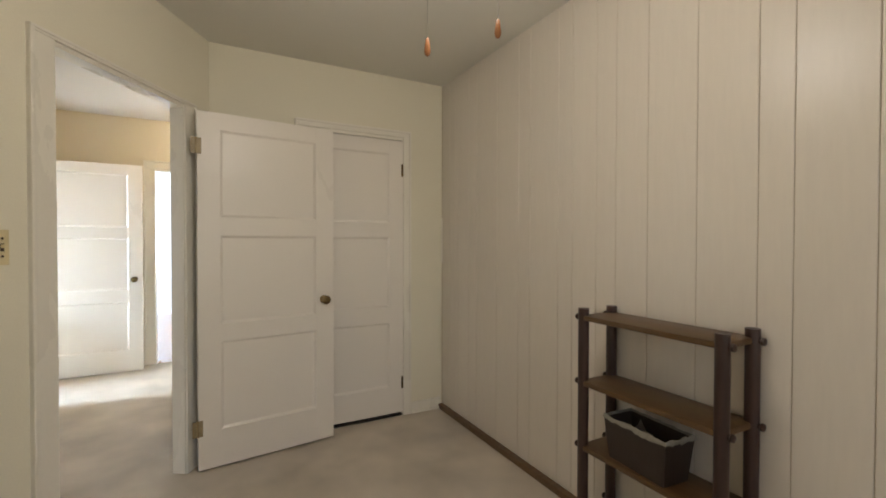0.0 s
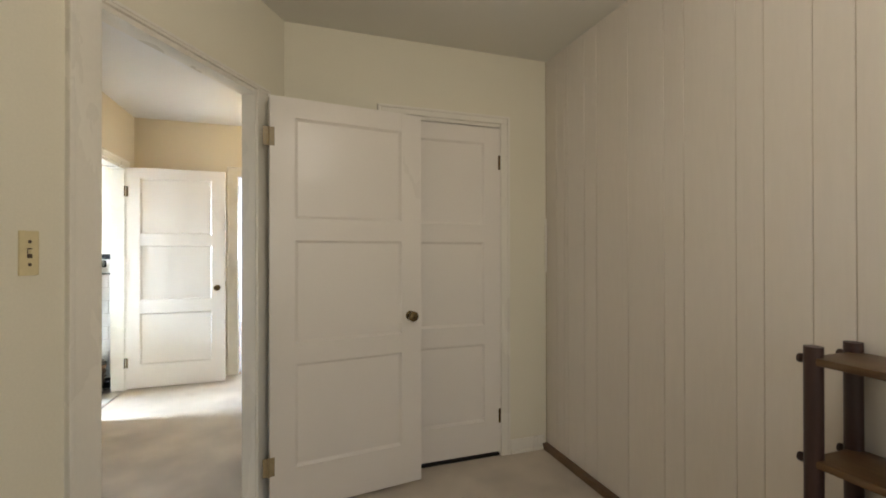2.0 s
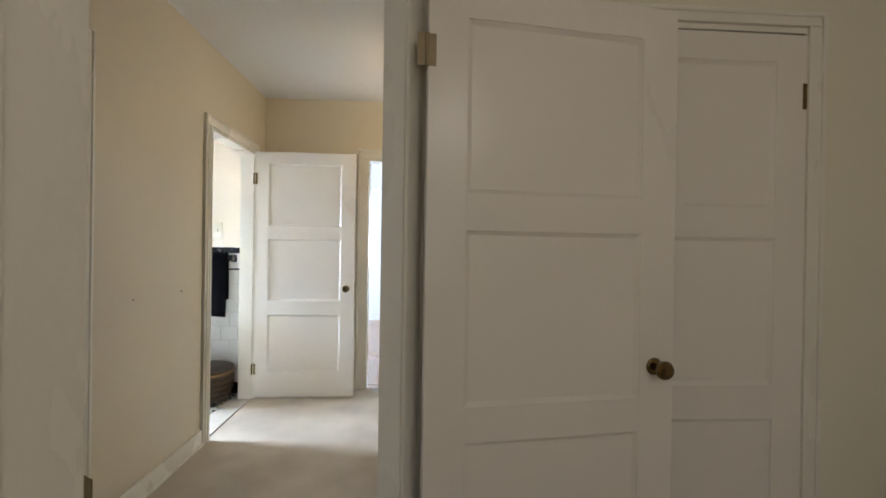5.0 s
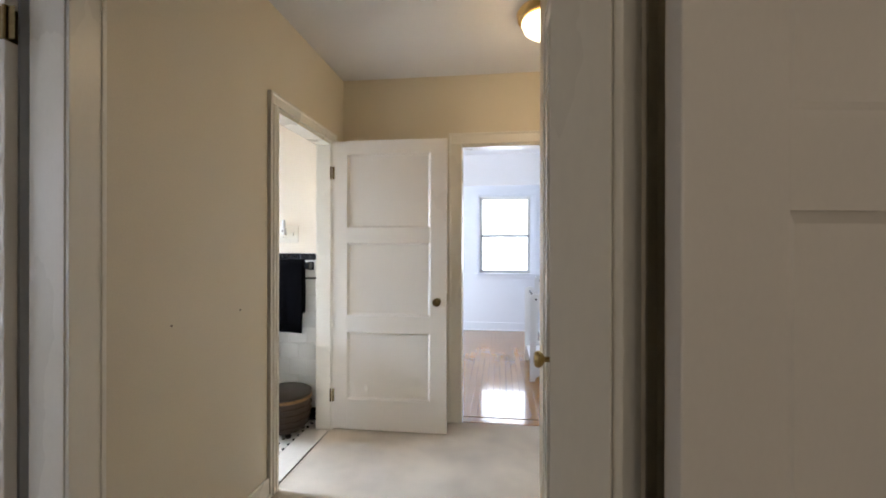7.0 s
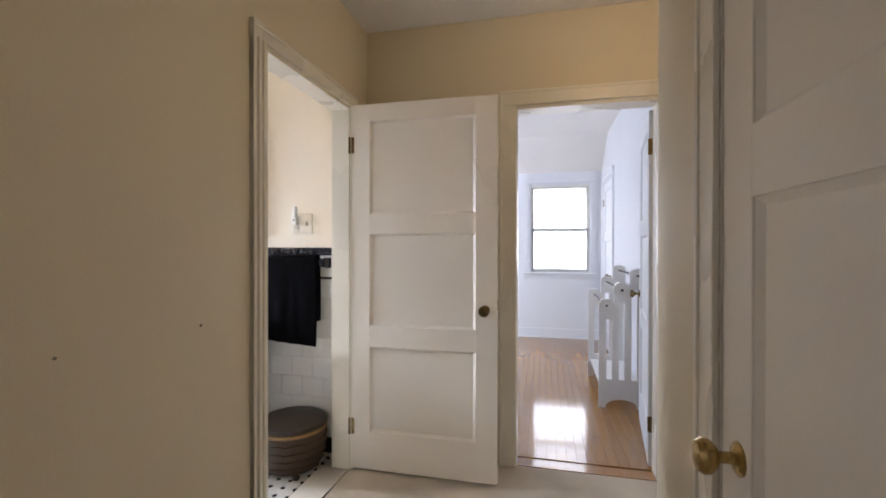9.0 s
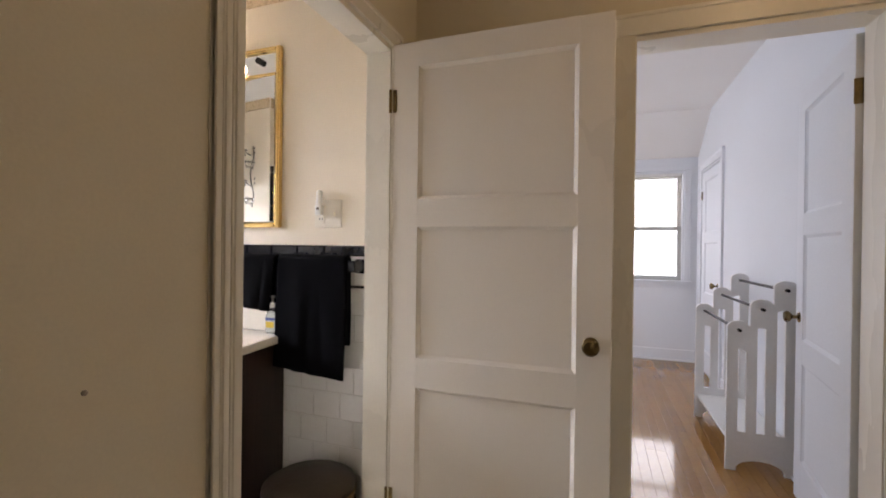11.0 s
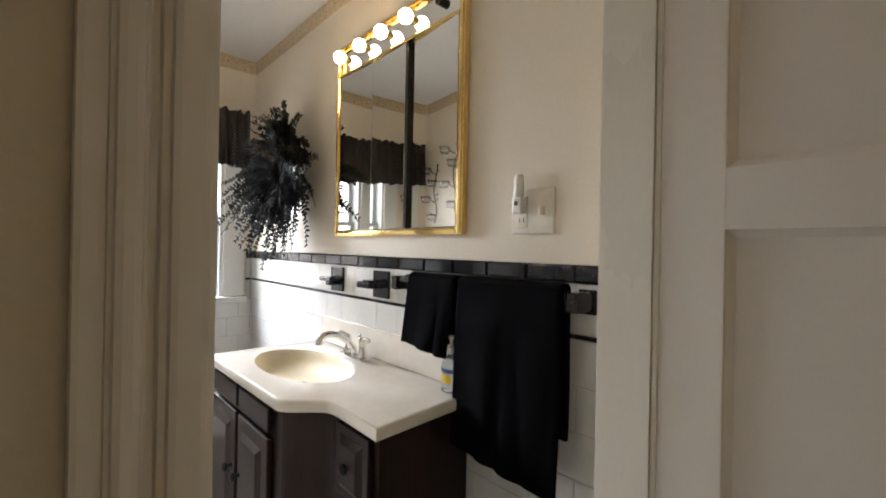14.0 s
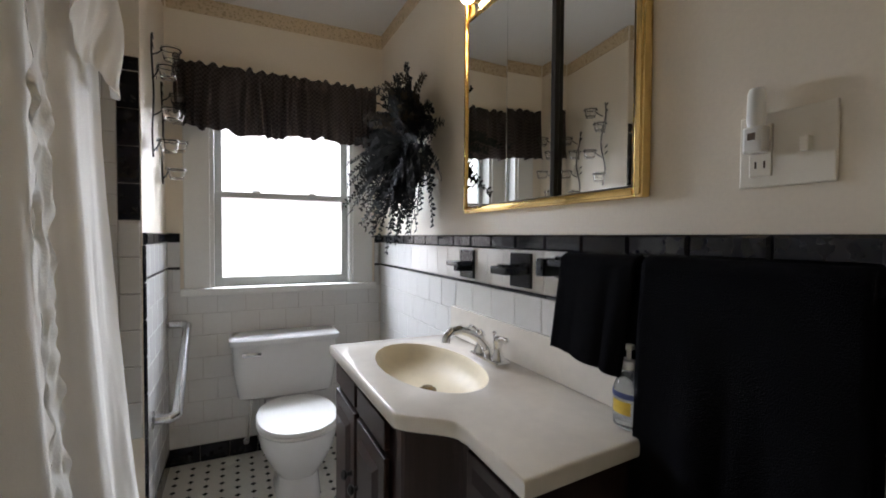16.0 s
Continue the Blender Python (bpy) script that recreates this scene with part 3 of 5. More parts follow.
SKIRT = "white painted wooden skirting board"
strip("baseboard", NORTH(0.12, 2.976), 1.315, 1.56, 0, 0.085, 0.012, M["trim_paint"], SKIRT, "skirting", 0.010)
strip("baseboard", WEST(LEFT_X, 0.60), 2.805, 3.74, 0, 0.10, 0.013, M["trim_paint"], SKIRT, "skirting", 0.010)
strip("baseboard", WEST(LEFT_X, 0.60), 4.62, 4.81, 0, 0.10, 0.013, M["trim_paint"], SKIRT, "skirting", 0.010)
strip("baseboard", NORTH(-1.419, END_Y), 0.135, 0.92, 0, 0.10, 0.013, M["trim_paint"], SKIRT, "skirting", 0.010)
strip("baseboard", NORTH(-1.419, END_Y), 1.86, 2.135, 0, 0.10, 0.013, M["trim_paint"], SKIRT, "skirting", 0.010)
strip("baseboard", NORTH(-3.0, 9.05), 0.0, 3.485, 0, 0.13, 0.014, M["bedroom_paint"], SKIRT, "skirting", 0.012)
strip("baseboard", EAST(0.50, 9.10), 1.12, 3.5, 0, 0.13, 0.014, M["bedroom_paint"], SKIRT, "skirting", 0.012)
strip("baseboard", EAST(1.701, 3.0), 0.03, 4.6, 0, 0.035, 0.040, M["brown_base"], "dark brown stained wooden floor strip", "skirting")
for m, a, b in ((NORTH(FAR_X, BATH_Y), 0.004, 2.50), (WEST(FAR_X, 4.05), 0.13, 1.276), (SOUTH(WING_X - 0.002, WING_Y), 0.004, 0.62), (WEST(WING_X, 3.45), 0.01, 0.714)):
    strip("wallpaper_border", m, a, b, BATH_H - 0.085, BATH_H - 0.002, 0.003, M["border"], "tan and gold scroll-patterned wallpaper border", "wallpaper border")
bm = bmesh.new()
box(bm, -1.306, -1.298, 4.42, 5.14, 0.0, 0.004, 0.001)
tagged(part("threshold_bath", bm, M["steel"]), "narrow tarnished metal carpet bar at the bathroom door", "threshold", kind="structure")
bm = bmesh.new()
box(bm, -1.470, -1.308, 4.418, 5.164, -0.006, 0.005, 0.003)
tagged(part("threshold_marble", bm, M["marble_top"]), "white marble saddle at the bathroom door", "threshold", kind="structure")
bm = bmesh.new()
box(bm, -0.40, 0.35, 5.425, 5.52, -0.008, 0.004, 0.003)
tagged(part("threshold_bedroom", bm, M["oak"]), "oak threshold at the bedroom door", "threshold", kind="structure")

# ---- study ----
# strike plate on the free jamb of the entry
bm = bmesh.new()
box(bm, 0.6295, 0.631, 0.012, 0.040, 0.885, 0.945)
tagged(part("strike_plate", bm, M["old_brass"], m=DIAG), "small tarnished brass strike plate on the jamb", "strike plate")


def switch_plate(name, m, w, h, material, label):
    """A wall plate in a wall frame, its middle at the origin."""
    plate = thing(name, m, label, "switch")
    bm = bmesh.new()
    box(bm, -w / 2, w / 2, -0.007, -0.0005, -h / 2, h / 2, 0.003)
    part("plate", bm, material, plate)
    return plate


sw = switch_plate("light_switch", DIAG @ Matrix.Translation((0.425, 0, 1.255)), 0.046, 0.118, M["ivory_plastic"], "yellowed ivory plastic light switch plate on the cream wall")
bm = bmesh.new()
box(bm, -0.006, 0.006, -0.0078, -0.006, -0.013, 0.013)
part("slot", bm, M["rust"], sw)
bm = bmesh.new()
box(bm, -0.0045, 0.0045, -0.019, -0.006, -0.002, 0.010, 0.002)
part("toggle", bm, M["ivory_plastic"], sw)
for z in (-0.030, 0.030):
    bm = bmesh.new()
    tube(bm, (0, -0.009, z), (0, -0.006, z), 0.0042, sides=10)
    part("screw", bm, M["rust"], sw)
bm = bmesh.new()
box(bm, 0.0240, 0.0495, 2.885, 3.0085, 0.0, 2.06, 0.002)
tagged(part("trim_filler", bm, M["trim_paint"]), "narrow painted board filling the corner between two door casings", "trim", kind="structure")
# Unseen closet box, added so that no sky light leaks through the door gaps.
bm = bmesh.new()
box(bm, 0.60, 1.44, 3.55, 3.57, 0.0, 2.30)
box(bm, 0.60, 0.62, 3.0975, 3.549, 0.0, 2.30)
box(bm, 1.42, 1.44, 3.0975, 3.549, 0.0, 2.30)
box(bm, 0.6205, 1.4195, 3.0975, 3.549, 2.28, 2.30)
tagged(part("wall_closet", bm, M["hall_paint"]), "unseen plain walls added behind the shut closet door to keep sky light out", "wall", kind="structure")
# Dark strip put where only shade lies in the gap below the closet door.
bm = bmesh.new()
box(bm, 0.676, 1.364, 2.971, 3.010, 0.0, 0.012, 0.002)
tagged(part("closet_gap_shade", bm, M["dark_gap"]), "dark strip standing in for the shade under the closet door", "threshold", kind="structure")
bm = bmesh.new()
box(bm, 1.683, 1.694, 2.962, 2.972, 1.12, 1.46, 0.002)
tagged(part("trim_corner", bm, M["trim_paint"]), "short strip of bare wood in the corner of the boards", "trim", kind="structure")


def shelf_rack():
    rack = thing("shelf_unit", Matrix.Translation((1.588, 1.060, 0)), "dark-stained wooden open shelf unit with four shelves", "shelf")
    for x in (-0.083, 0.083):
        for y in (-0.280, 0.280):
            bm = bmesh.new()
            tube(bm, (x, y, 0), (x, y, 1.0), 0.022, sides=20)
            part("post", bm, M["dark_wood"], rack, smooth=True)
    for z in (0.15, 0.42, 0.69, 0.962):
        bm = bmesh.new()
        box(bm, -0.099, 0.099, -0.288, 0.288, z - 0.011, z + 0.011, 0.007)
        part("shelf", bm, M["shelf_wood"], rack, "brown wooden shelf with rounded edges", True)
        for x in (-0.083, 0.083):
            for s in (-1, 1):
                bm = bmesh.new()
                lathe(bm, [(0.009, 0.015), (0.009, 0.026), (0.013, 0.029), (0.012, 0.036), (0.003, 0.039)], 14, Matrix.Translation((x, s * 0.280, z)) @ Matrix.Rotation(-s * math.pi / 2, 4, "X"))
                part("peg", bm, M["dark_wood"], rack, smooth=True)
    return rack


shelf_rack()
waste = thing("waste_bin", Matrix.Translation((1.568, 1.085, 0.4312)) @ Matrix.Rotation(radians(-4), 4, "Z") @ Matrix.Diagonal((0.92, 0.82, 0.95, 1)), "dark woven rectangular bin with a pale plastic liner, on the shelf", "bin")
bm = bmesh.new()
lo = [bm.verts.new((x, y, 0)) for x, y in ((-0.065, -0.15), (0.065, -0.15), (0.065, 0.15), (-0.065, 0.15))]
hi = [bm.verts.new((x, y, 0.165)) for x, y in ((-0.08, -0.17), (0.08, -0.17), (0.08, 0.17), (-0.08, 0.17))]
inn = [bm.verts.new((x, y, 0.165)) for x, y in ((-0.074, -0.164), (0.074, -0.164), (0.074, 0.164), (-0.074, 0.164))]
low = [bm.verts.new((x, y, 0.012)) for x, y in ((-0.06, -0.145), (0.06, -0.145), (0.06, 0.145), (-0.06, 0.145))]
bm.faces.new(lo)
bm.faces.new(low)
for a, b in ((lo, hi), (hi, inn), (inn, low)):
    for i in range(4):
        bm.faces.new((a[i], a[(i + 1) % 4], b[(i + 1) % 4], b[i]))
part("body", bm, M["bin_side"], waste)
bm = bmesh.new()
N = 64
rows = []
for k, (r, z) in enumerate(((0.80, 0.05), (0.955, 0.160), (1.0, 0.176), (1.05, 0.170), (1.06, 0.158))):
    ring = []
    for i in range(N):
        a = 2 * math.pi * i / N
        c, s = math.cos(a), math.sin(a)
        q = max(abs(c), abs(s))
        x, y = 0.078 * r * c / q, 0.168 * (1 + (r - 1) * 0.55) * s / q
        w = 0.006 * noise.noise((i * 0.55, k * 0.8, 3.1)) * (2.2 if k == 4 else 1)
        ring.append(bm.verts.new((x + w * 0.4, y + w * 0.3, z + w)))
    rows.append(ring)
for a, b in zip(rows, rows[1:]):
    for i in range(N):
        bm.faces.new((a[i], a[(i + 1) % N], b[(i + 1) % N], b[i]))
part("liner", bm, M["bin_liner"], waste, "crumpled pale plastic bag liner", True)

fan = thing("ceiling_light", Matrix.Translation((0.72, 1.0, STUDY_H)), "lit frosted glass bowl light on a brass stem with pull cords", "ceiling light")
bm = bmesh.new()
lathe(bm, [(0.070, 0.0), (0.072, -0.020), (0.030, -0.040), (0.016, -0.050), (0.016, -0.20), (0.060, -0.215), (0.075, -0.235), (0.075, -0.255)], 28)
part("stem", bm, M["brass"], fan, smooth=True)
bm = bmesh.new()
lathe(bm, [(0.072, -0.250), (0.105, -0.275), (0.115, -0.320), (0.100, -0.370), (0.060, -0.405), (0.010, -0.418)], 32)
bowl = part("bowl", bm, M["study_shade"], fan, "frosted glass bowl", True)
bowl.visible_shadow = False
for x, y, z in ((0.651, 1.076, 1.80), (0.777, 0.928, 1.815)):
    bm = bmesh.new()
    pipe(bm, [(x - 0.72, y - 1.0, z + 0.02 - STUDY_H), (x - 0.72, y - 1.0, -0.262), ((x - 0.72) * 0.68, (y - 1.0) * 0.68, -0.246)], 0.0016, 6)
    cord = part("pull_cord", bm, M["steel"], fan)
    bm = bmesh.new()
    lathe(bm, [(0.002, 0.024), (0.005, 0.020), (0.0075, 0.0), (0.009, -0.012), (0.006, -0.022), (0.002, -0.025)], 14, Matrix.Translation((x - 0.72, y - 1.0, z - STUDY_H)))
    part("pull", bm, M["pull_wood"], cord, "reddish turned wooden pull", True)


# ---- windows ----
def sash_window(name, m, a, b, z0, z1, meet, deep, label, cas=0.085, paint="trim_paint", sash_paint="trim_paint", w=0.036, apron=True, rail=0.016):
    """A double-hung window in a wall frame: opening a..b, z0..z1."""
    win = thing(name, m, label, "window", kind="structure")
    for x0, x1 in ((a - cas, a - 0.002), (b + 0.002, b + cas)):
        bm = bmesh.new()
        box(bm, x0, x1, -0.018, -0.0005, z0 - 0.006, z1 + 0.003, 0.004)
        part("casing", bm, M[paint], win)
    bm = bmesh.new()
    box(bm, a - cas, b + cas, -0.019, -0.0005, z1 + 0.0035, z1 + cas, 0.004)
    part("casing", bm, M[paint], win)
    bm = bmesh.new()
    box(bm, a - cas - 0.015, b + cas + 0.015, -0.055, deep - 0.03, z0 - (0.032 if apron else 0.044), z0 - 0.006, 0.005)
    part("window_sill", bm, M[paint], win)
    if apron:
        bm = bmesh.new()
        box(bm, a - cas, b + cas, -0.016, -0.0005, z0 - 0.085, z0 - 0.033, 0.003)
        part("apron", bm, M[paint], win)
    for x0, x1 in ((a - 0.002, a + 0.018), (b - 0.018, b + 0.002)):
        bm = bmesh.new()
        box(bm, x0, x1, -0.003, deep, z0 - 0.006, z1, 0.001)
        part("window_frame", bm, M[paint], win)
    bm = bmesh.new()
    box(bm, a + 0.018, b - 0.018, -0.003, deep, z1 - 0.02, z1 + 0.002, 0.001)
    part("window_frame", bm, M[paint], win)
    for lo, hi, y in ((z0 - 0.005, meet + rail, 0.045), (meet - rail, z1 - 0.02, 0.080)):
        bm = bmesh.new()
        box(bm, a + 0.018, a + 0.018 + w, y, y + 0.03, lo, hi, 0.003)
        box(bm, b - 0.018 - w, b - 0.018, y, y + 0.03, lo, hi, 0.003)
        box(bm, a + 0.017 + w, b - 0.017 - w, y, y + 0.0295, lo, lo + (0.05 if lo < meet - 0.1 else 2 * rail - 0.002), 0.003)
        box(bm, a + 0.017 + w, b - 0.017 - w, y, y + 0.0295, hi - 2 * rail + 0.002, hi, 0.003)
        part("sash", bm, M[sash_paint], win)
        bm = bmesh.new()
        box(bm, a + 0.05, b - 0.05, y + 0.013, y + 0.016, lo + 0.02, hi - 0.02)
        pane = part("pane", bm, M["glass"], win, "clear glass pane")
        pane.visible_shadow = False
    for x in (a + (b - a) * 0.3, a + (b - a) * 0.7):
        bm = bmesh.new()
        box(bm, x - 0.02, x + 0.02, 0.040, 0.052, meet + 0.014, meet + 0.026, 0.003)
        part("sash_lock", bm, M["steel"], win)
    return win


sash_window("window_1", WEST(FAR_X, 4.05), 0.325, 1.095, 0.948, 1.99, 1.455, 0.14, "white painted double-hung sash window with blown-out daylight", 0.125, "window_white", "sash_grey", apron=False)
sash_window("window_2", NORTH(-3.0, 9.05), 2.56, 3.37, 0.90, 2.11, 1.475, 0.12, "pale painted double-hung sash window with blown-out daylight", 0.06, "bedroom_paint", "sash_backlit", 0.042, rail=0.024)

blind = thing("window_blind", NORTH(-3.0, 9.05), "white slatted venetian blind half lowered in the bedroom window", "blind")
bm = bmesh.new()
box(bm, 2.585, 3.345, 0.006, 0.034, 2.062, 2.088, 0.003)
part("head_rail", bm, M["rack_white"], blind)
for k in range(24):
    z = 2.048 - k * 0.0235
    bm = bmesh.new()
    a = [bm.verts.new((x, y, z + dz)) for x, y, dz in ((2.59, 0.009, -0.006), (3.34, 0.009, -0.006), (3.34, 0.020, 0.002), (2.59, 0.020, 0.002), (2.59, 0.031, 0.006), (3.34, 0.031, 0.006))]
    bm.faces.new((a[0], a[1], a[2], a[3]))
    bm.faces.new((a[3], a[2], a[5], a[4]))
    f = bmesh.ops.extrude_face_region(bm, geom=list(bm.faces))
    bmesh.ops.translate(bm, vec=(0, 0, 0.0012), verts=[g for g in f["geom"] if isinstance(g, bmesh.types.BMVert)])
    part("slat", bm, M["sheer"], blind)
for x in (2.74, 3.19):
    bm = bmesh.new()
    tube(bm, (x, 0.008, 2.065), (x, 0.008, 1.49), 0.0012, sides=6)
    part("ladder_cord", bm, M["rack_white"], blind)

# ---- hall ----
fix = thing("ceiling_light", Matrix.Translation((0.12, 4.62, HALL_H)), "round brass flush ceiling light with a frosted glass bowl, lit", "ceiling light")
bm = bmesh.new()
lathe(bm, [(0.150, 0.0), (0.157, -0.014), (0.148, -0.044), (0.126, -0.052), (0.126, -0.002)], 36)
part("rim", bm, M["gold"], fix, "polished brass rim", True)
bm = bmesh.new()
lathe(bm, [(0.124, -0.040), (0.130, -0.064), (0.114, -0.104), (0.076, -0.132), (0.032, -0.144), (0.004, -0.146)], 32)
bowl = part("bowl", bm, M["lamp_shade"], fix, "frosted glass bowl", True)
bowl.visible_shadow = False
bm = bmesh.new()
lathe(bm, [(0.004, -0.144), (0.011, -0.150), (0.008, -0.162), (0.002, -0.166)], 14)
part("finial", bm, M["gold"], fix, smooth=True)

grip = thing("wall_grab_rail", NORTH(0.49, END_Y) @ Matrix.Translation((0, 0, 0.685)), "short white plastic grab rail on the cream wall", "grab rail")
bm = bmesh.new()
pipe(bm, [(0, -0.004, 0.125), (0, -0.045, 0.120), (0, -0.052, 0.105), (0, -0.052, -0.105), (0, -0.045, -0.120), (0, -0.004, -0.125)], 0.011, 12)
part("bar", bm, M["white_plastic"], grip, smooth=True)
for z in (0.125, -0.125):
    bm = bmesh.new()
    box(bm, -0.022, 0.022, -0.010, -0.0005, z - 0.022, z + 0.022, 0.004)
    part("base", bm, M["white_plastic"], grip)
for y, z, r in ((3.68, 0.99, 0.0042), (4.10, 0.99, 0.0048)):
    bm = bmesh.new()
    lathe(bm, [(r, 0.0), (r * 0.9, 0.003), (r * 0.4, 0.005)], 12, Matrix.Translation((LEFT_X, y, z)) @ Matrix.Rotation(math.pi / 2, 4, "Y"))
    tagged(part("nail_head", bm, M["nail"]), "small dull nail head in the hall wall", "nail", "nails")


# ---- bedroom ----
def quilt_rack():
    rack = thing("quilt_rack", Matrix.Translation((0.335, 6.905, 0)), "white painted wooden quilt rack with scalloped slatted ends", "quilt rack")

    def top_edge(x):
        # three rounded steps that rise towards +x
        steps = ((-0.165, -0.055, 0.80), (-0.055, 0.055, 0.925), (0.055, 0.165, 1.03))
        for a, b, z in steps:
            if x <= b + 1e-6:
                c = (a + b) / 2
                return z + 0.040 * math.sqrt(max(0.0, 1 - ((x - c) / 0.056) ** 2))
        return 1.03

    slots = ((-0.112, -0.072), (-0.020, 0.020), (0.072, 0.112))
    for y in (-0.41, 0.41):
        bm = bmesh.new()
        n = 66
        xs = [-0.165 + 0.33 * i / n for i in range(n + 1)]

        def spans(x):
            foot = 0.0 if abs(x) > 0.115 else 0.055 * math.sqrt(max(0, 1 - (x / 0.115) ** 2)) + 0.012
            for a, b in slots:
                if a < x < b:
                    return [(foot, 0.22), (top_edge(x) - 0.16, top_edge(x))]
            return [(foot, top_edge(x))]
        for x0, x1 in zip(xs, xs[1:]):
            s = spans((x0 + x1) / 2)
            for lo, hi in s:
                f = []
                for yy in (y - 0.010, y + 0.010):
                    tl, tr = (top_edge(x0 + 1e-4), top_edge(x1 - 1e-4)) if hi > 0.5 else (hi, hi)
                    f.append([bm.verts.new(v) for v in ((x0, yy, lo), (x1, yy, lo), (x1, yy, tr), (x0, yy, tl))])
                a, b = f
                bm.faces.new(a)
                bm.faces.new(b)
                for i in range(4):
                    bm.faces.new((a[i], a[(i + 1) % 4], b[(i + 1) % 4], b[i]))
        bmesh.ops.remove_doubles(bm, verts=bm.verts, dist=0.0004)
        part("end_panel", bm, M["rack_white"], rack, "white scalloped end panel with upright slots")
    bm = bmesh.new()
    box(bm, -0.15, 0.15, -0.40, 0.40, 0.150, 0.168, 0.004)
    part("shelf", bm, M["rack_white"], rack)
    for x, z in ((-0.11, 0.79), (0.0, 0.91), (0.11, 1.02)):
        bm = bmesh.new()
        tube(bm, (x, -0.45, z), (x, 0.45, z), 0.009, sides=12)
        part("rail", bm, M["black_iron"], rack, "thin dark metal rail", True)
    return rack


quilt_rack()

# ---- bathroom: vanity ----
CT = 0.823
van = thing("vanity_cabinet", Matrix.Translation((0, 0, 0)), "dark brown wooden vanity cabinet with raised-panel doors and drawers", "vanity")


def curve_front(inset=0.0):
    """The front edge of the vanity: deep at the basin, then an S-curve to the shallow end."""
    pts = [(-2.90 + inset, 4.812 + inset)]
    pts.append((-2.228 - inset, 4.820 + inset))
    for i in range(1, 13):
        t = i / 13
        s = t * t * (3 - 2 * t)
        pts.append((-2.213 - inset + 0.130 * t, 4.820 + inset + 0.112 * s))
    pts.append((-2.06, 4.934 + inset))
    pts.append((-1.850 - inset, 4.928 + inset))
    return pts


def slab(bm, outline, z0, z1):
    lo = [bm.verts.new((x, y, z0)) for x, y in outline]
    hi = [bm.verts.new((x, y, z1)) for x, y in outline]
    n = len(outline)
    bm.faces.new(lo)
    for i in range(n):
        bm.faces.new((lo[i], lo[(i + 1) % n], hi[(i + 1) % n], hi[i]))


bm = bmesh.new()
slab(bm, curve_front(0.030) + [(-1.915, 5.315), (-2.872, 5.315)], 0.09, CT - 0.037)
slab(bm, [(-2.86, 4.92), (-2.24, 4.92), (-2.08, 5.03), (-1.90, 5.03), (-1.90, 5.30), (-2.86, 5.30)], 0.0, 0.09)
part("body", bm, M["vanity_wood"], van)


def raised_front(name, m, w, h, knob, parent):
    """A raised-panel front, face to -y, from its lower left corner."""
    bm = bmesh.new()
    box(bm, 0, w, -0.018, -0.001, 0, h, 0.004)
    front = part(name, bm, M["vanity_wood"], parent, m=m)
    bm = bmesh.new()
    e = 0.045 if h > 0.3 else 0.026
    o = [bm.verts.new(v) for v in ((e, -0.0182, e), (w - e, -0.0182, e), (w - e, -0.0182, h - e), (e, -0.0182, h - e))]
    n = [bm.verts.new(v) for v in ((e + 0.02, -0.030, e + 0.02), (w - e - 0.02, -0.030, e + 0.02), (w - e - 0.02, -0.030, h - e - 0.02), (e + 0.02, -0.030, h - e - 0.02))]
    for i in range(4):
        bm.faces.new((o[i], o[(i + 1) % 4], n[(i + 1) % 4], n[i]))
    bm.faces.new(n)
    part("raised_panel", bm, M["vanity_wood"], front)
    bm = bmesh.new()
    lathe(bm, [(0.010, 0.0), (0.006, 0.006), (0.006, 0.014), (0.015, 0.020), (0.016, 0.027), (0.009, 0.033), (0.002, 0.034)], 18, Matrix.Translation((knob[0], -0.018, knob[1])) @ Matrix.Rotation(math.pi / 2, 4, "X"))
    part("knob", bm, M["black_iron"], front, "small dark metal knob", True)
    return front


for x, k in ((-2.860, 0.24), (-2.560, 0.03)):
    raised_front("door", Matrix.Translation((x, 4.845, 0.115)), 0.27, 0.56, (k, 0.36), van)
for x in (-2.860, -2.560):
    bm = bmesh.new()
    box(bm, x, x + 0.27, 4.828, 4.8435, 0.695, 0.770, 0.003)
    part("false_front", bm, M["vanity_wood"], van)
for z in (0.12, 0.345, 0.570):
    raised_front("drawer", Matrix.Translation((-2.078, 4.9625, z)) @ Matrix.Rotation(radians(-1.6), 4, "Z"), 0.175, 0.20, (0.0875, 0.10), van)

top = thing("countertop", Matrix.Translation((0, 0, 0)), "glossy cream cultured-marble vanity top with an oval basin", "countertop")
bm = bmesh.new()
outline = curve_front() + [(-1.885, 5.327), (-2.90, 5.327)]
N = 48
EC, EA, EB = (-2.53, 5.048), 0.280, 0.150
n = len(outline)
rings = []
for inset, z in ((0.005, CT - 0.036), (0.001, CT - 0.033), (0.0, CT - 0.027), (0.0, CT - 0.011), (0.002, CT - 0.005), (0.005, CT - 0.0015), (0.010, CT)):
    cx, cy = -2.37, 5.08
    rings.append([bm.verts.new((x + (cx - x) * inset / 0.5, y + (cy - y) * inset / 0.25, z)) for x, y in outline])
for a, b in zip(rings, rings[1:]):
    for i in range(n):
        bm.faces.new((a[i], a[(i + 1) % n], b[(i + 1) % n], b[i]))
ell = [bm.verts.new((EC[0] + EA * math.cos(2 * math.pi * i / N), EC[1] + EB * math.sin(2 * math.pi * i / N), CT)) for i in range(N)]
eds = [bm.edges.new((ell[i], ell[(i + 1) % N])) for i in range(N)]
eds += [bm.edges.get((rings[-1][i], rings[-1][(i + 1) % n])) for i in range(n)]
bmesh.ops.triangle_fill(bm, edges=eds, use_beauty=True)
part("slab", bm, M["marble_top"], top, smooth=True)
bm = bmesh.new()
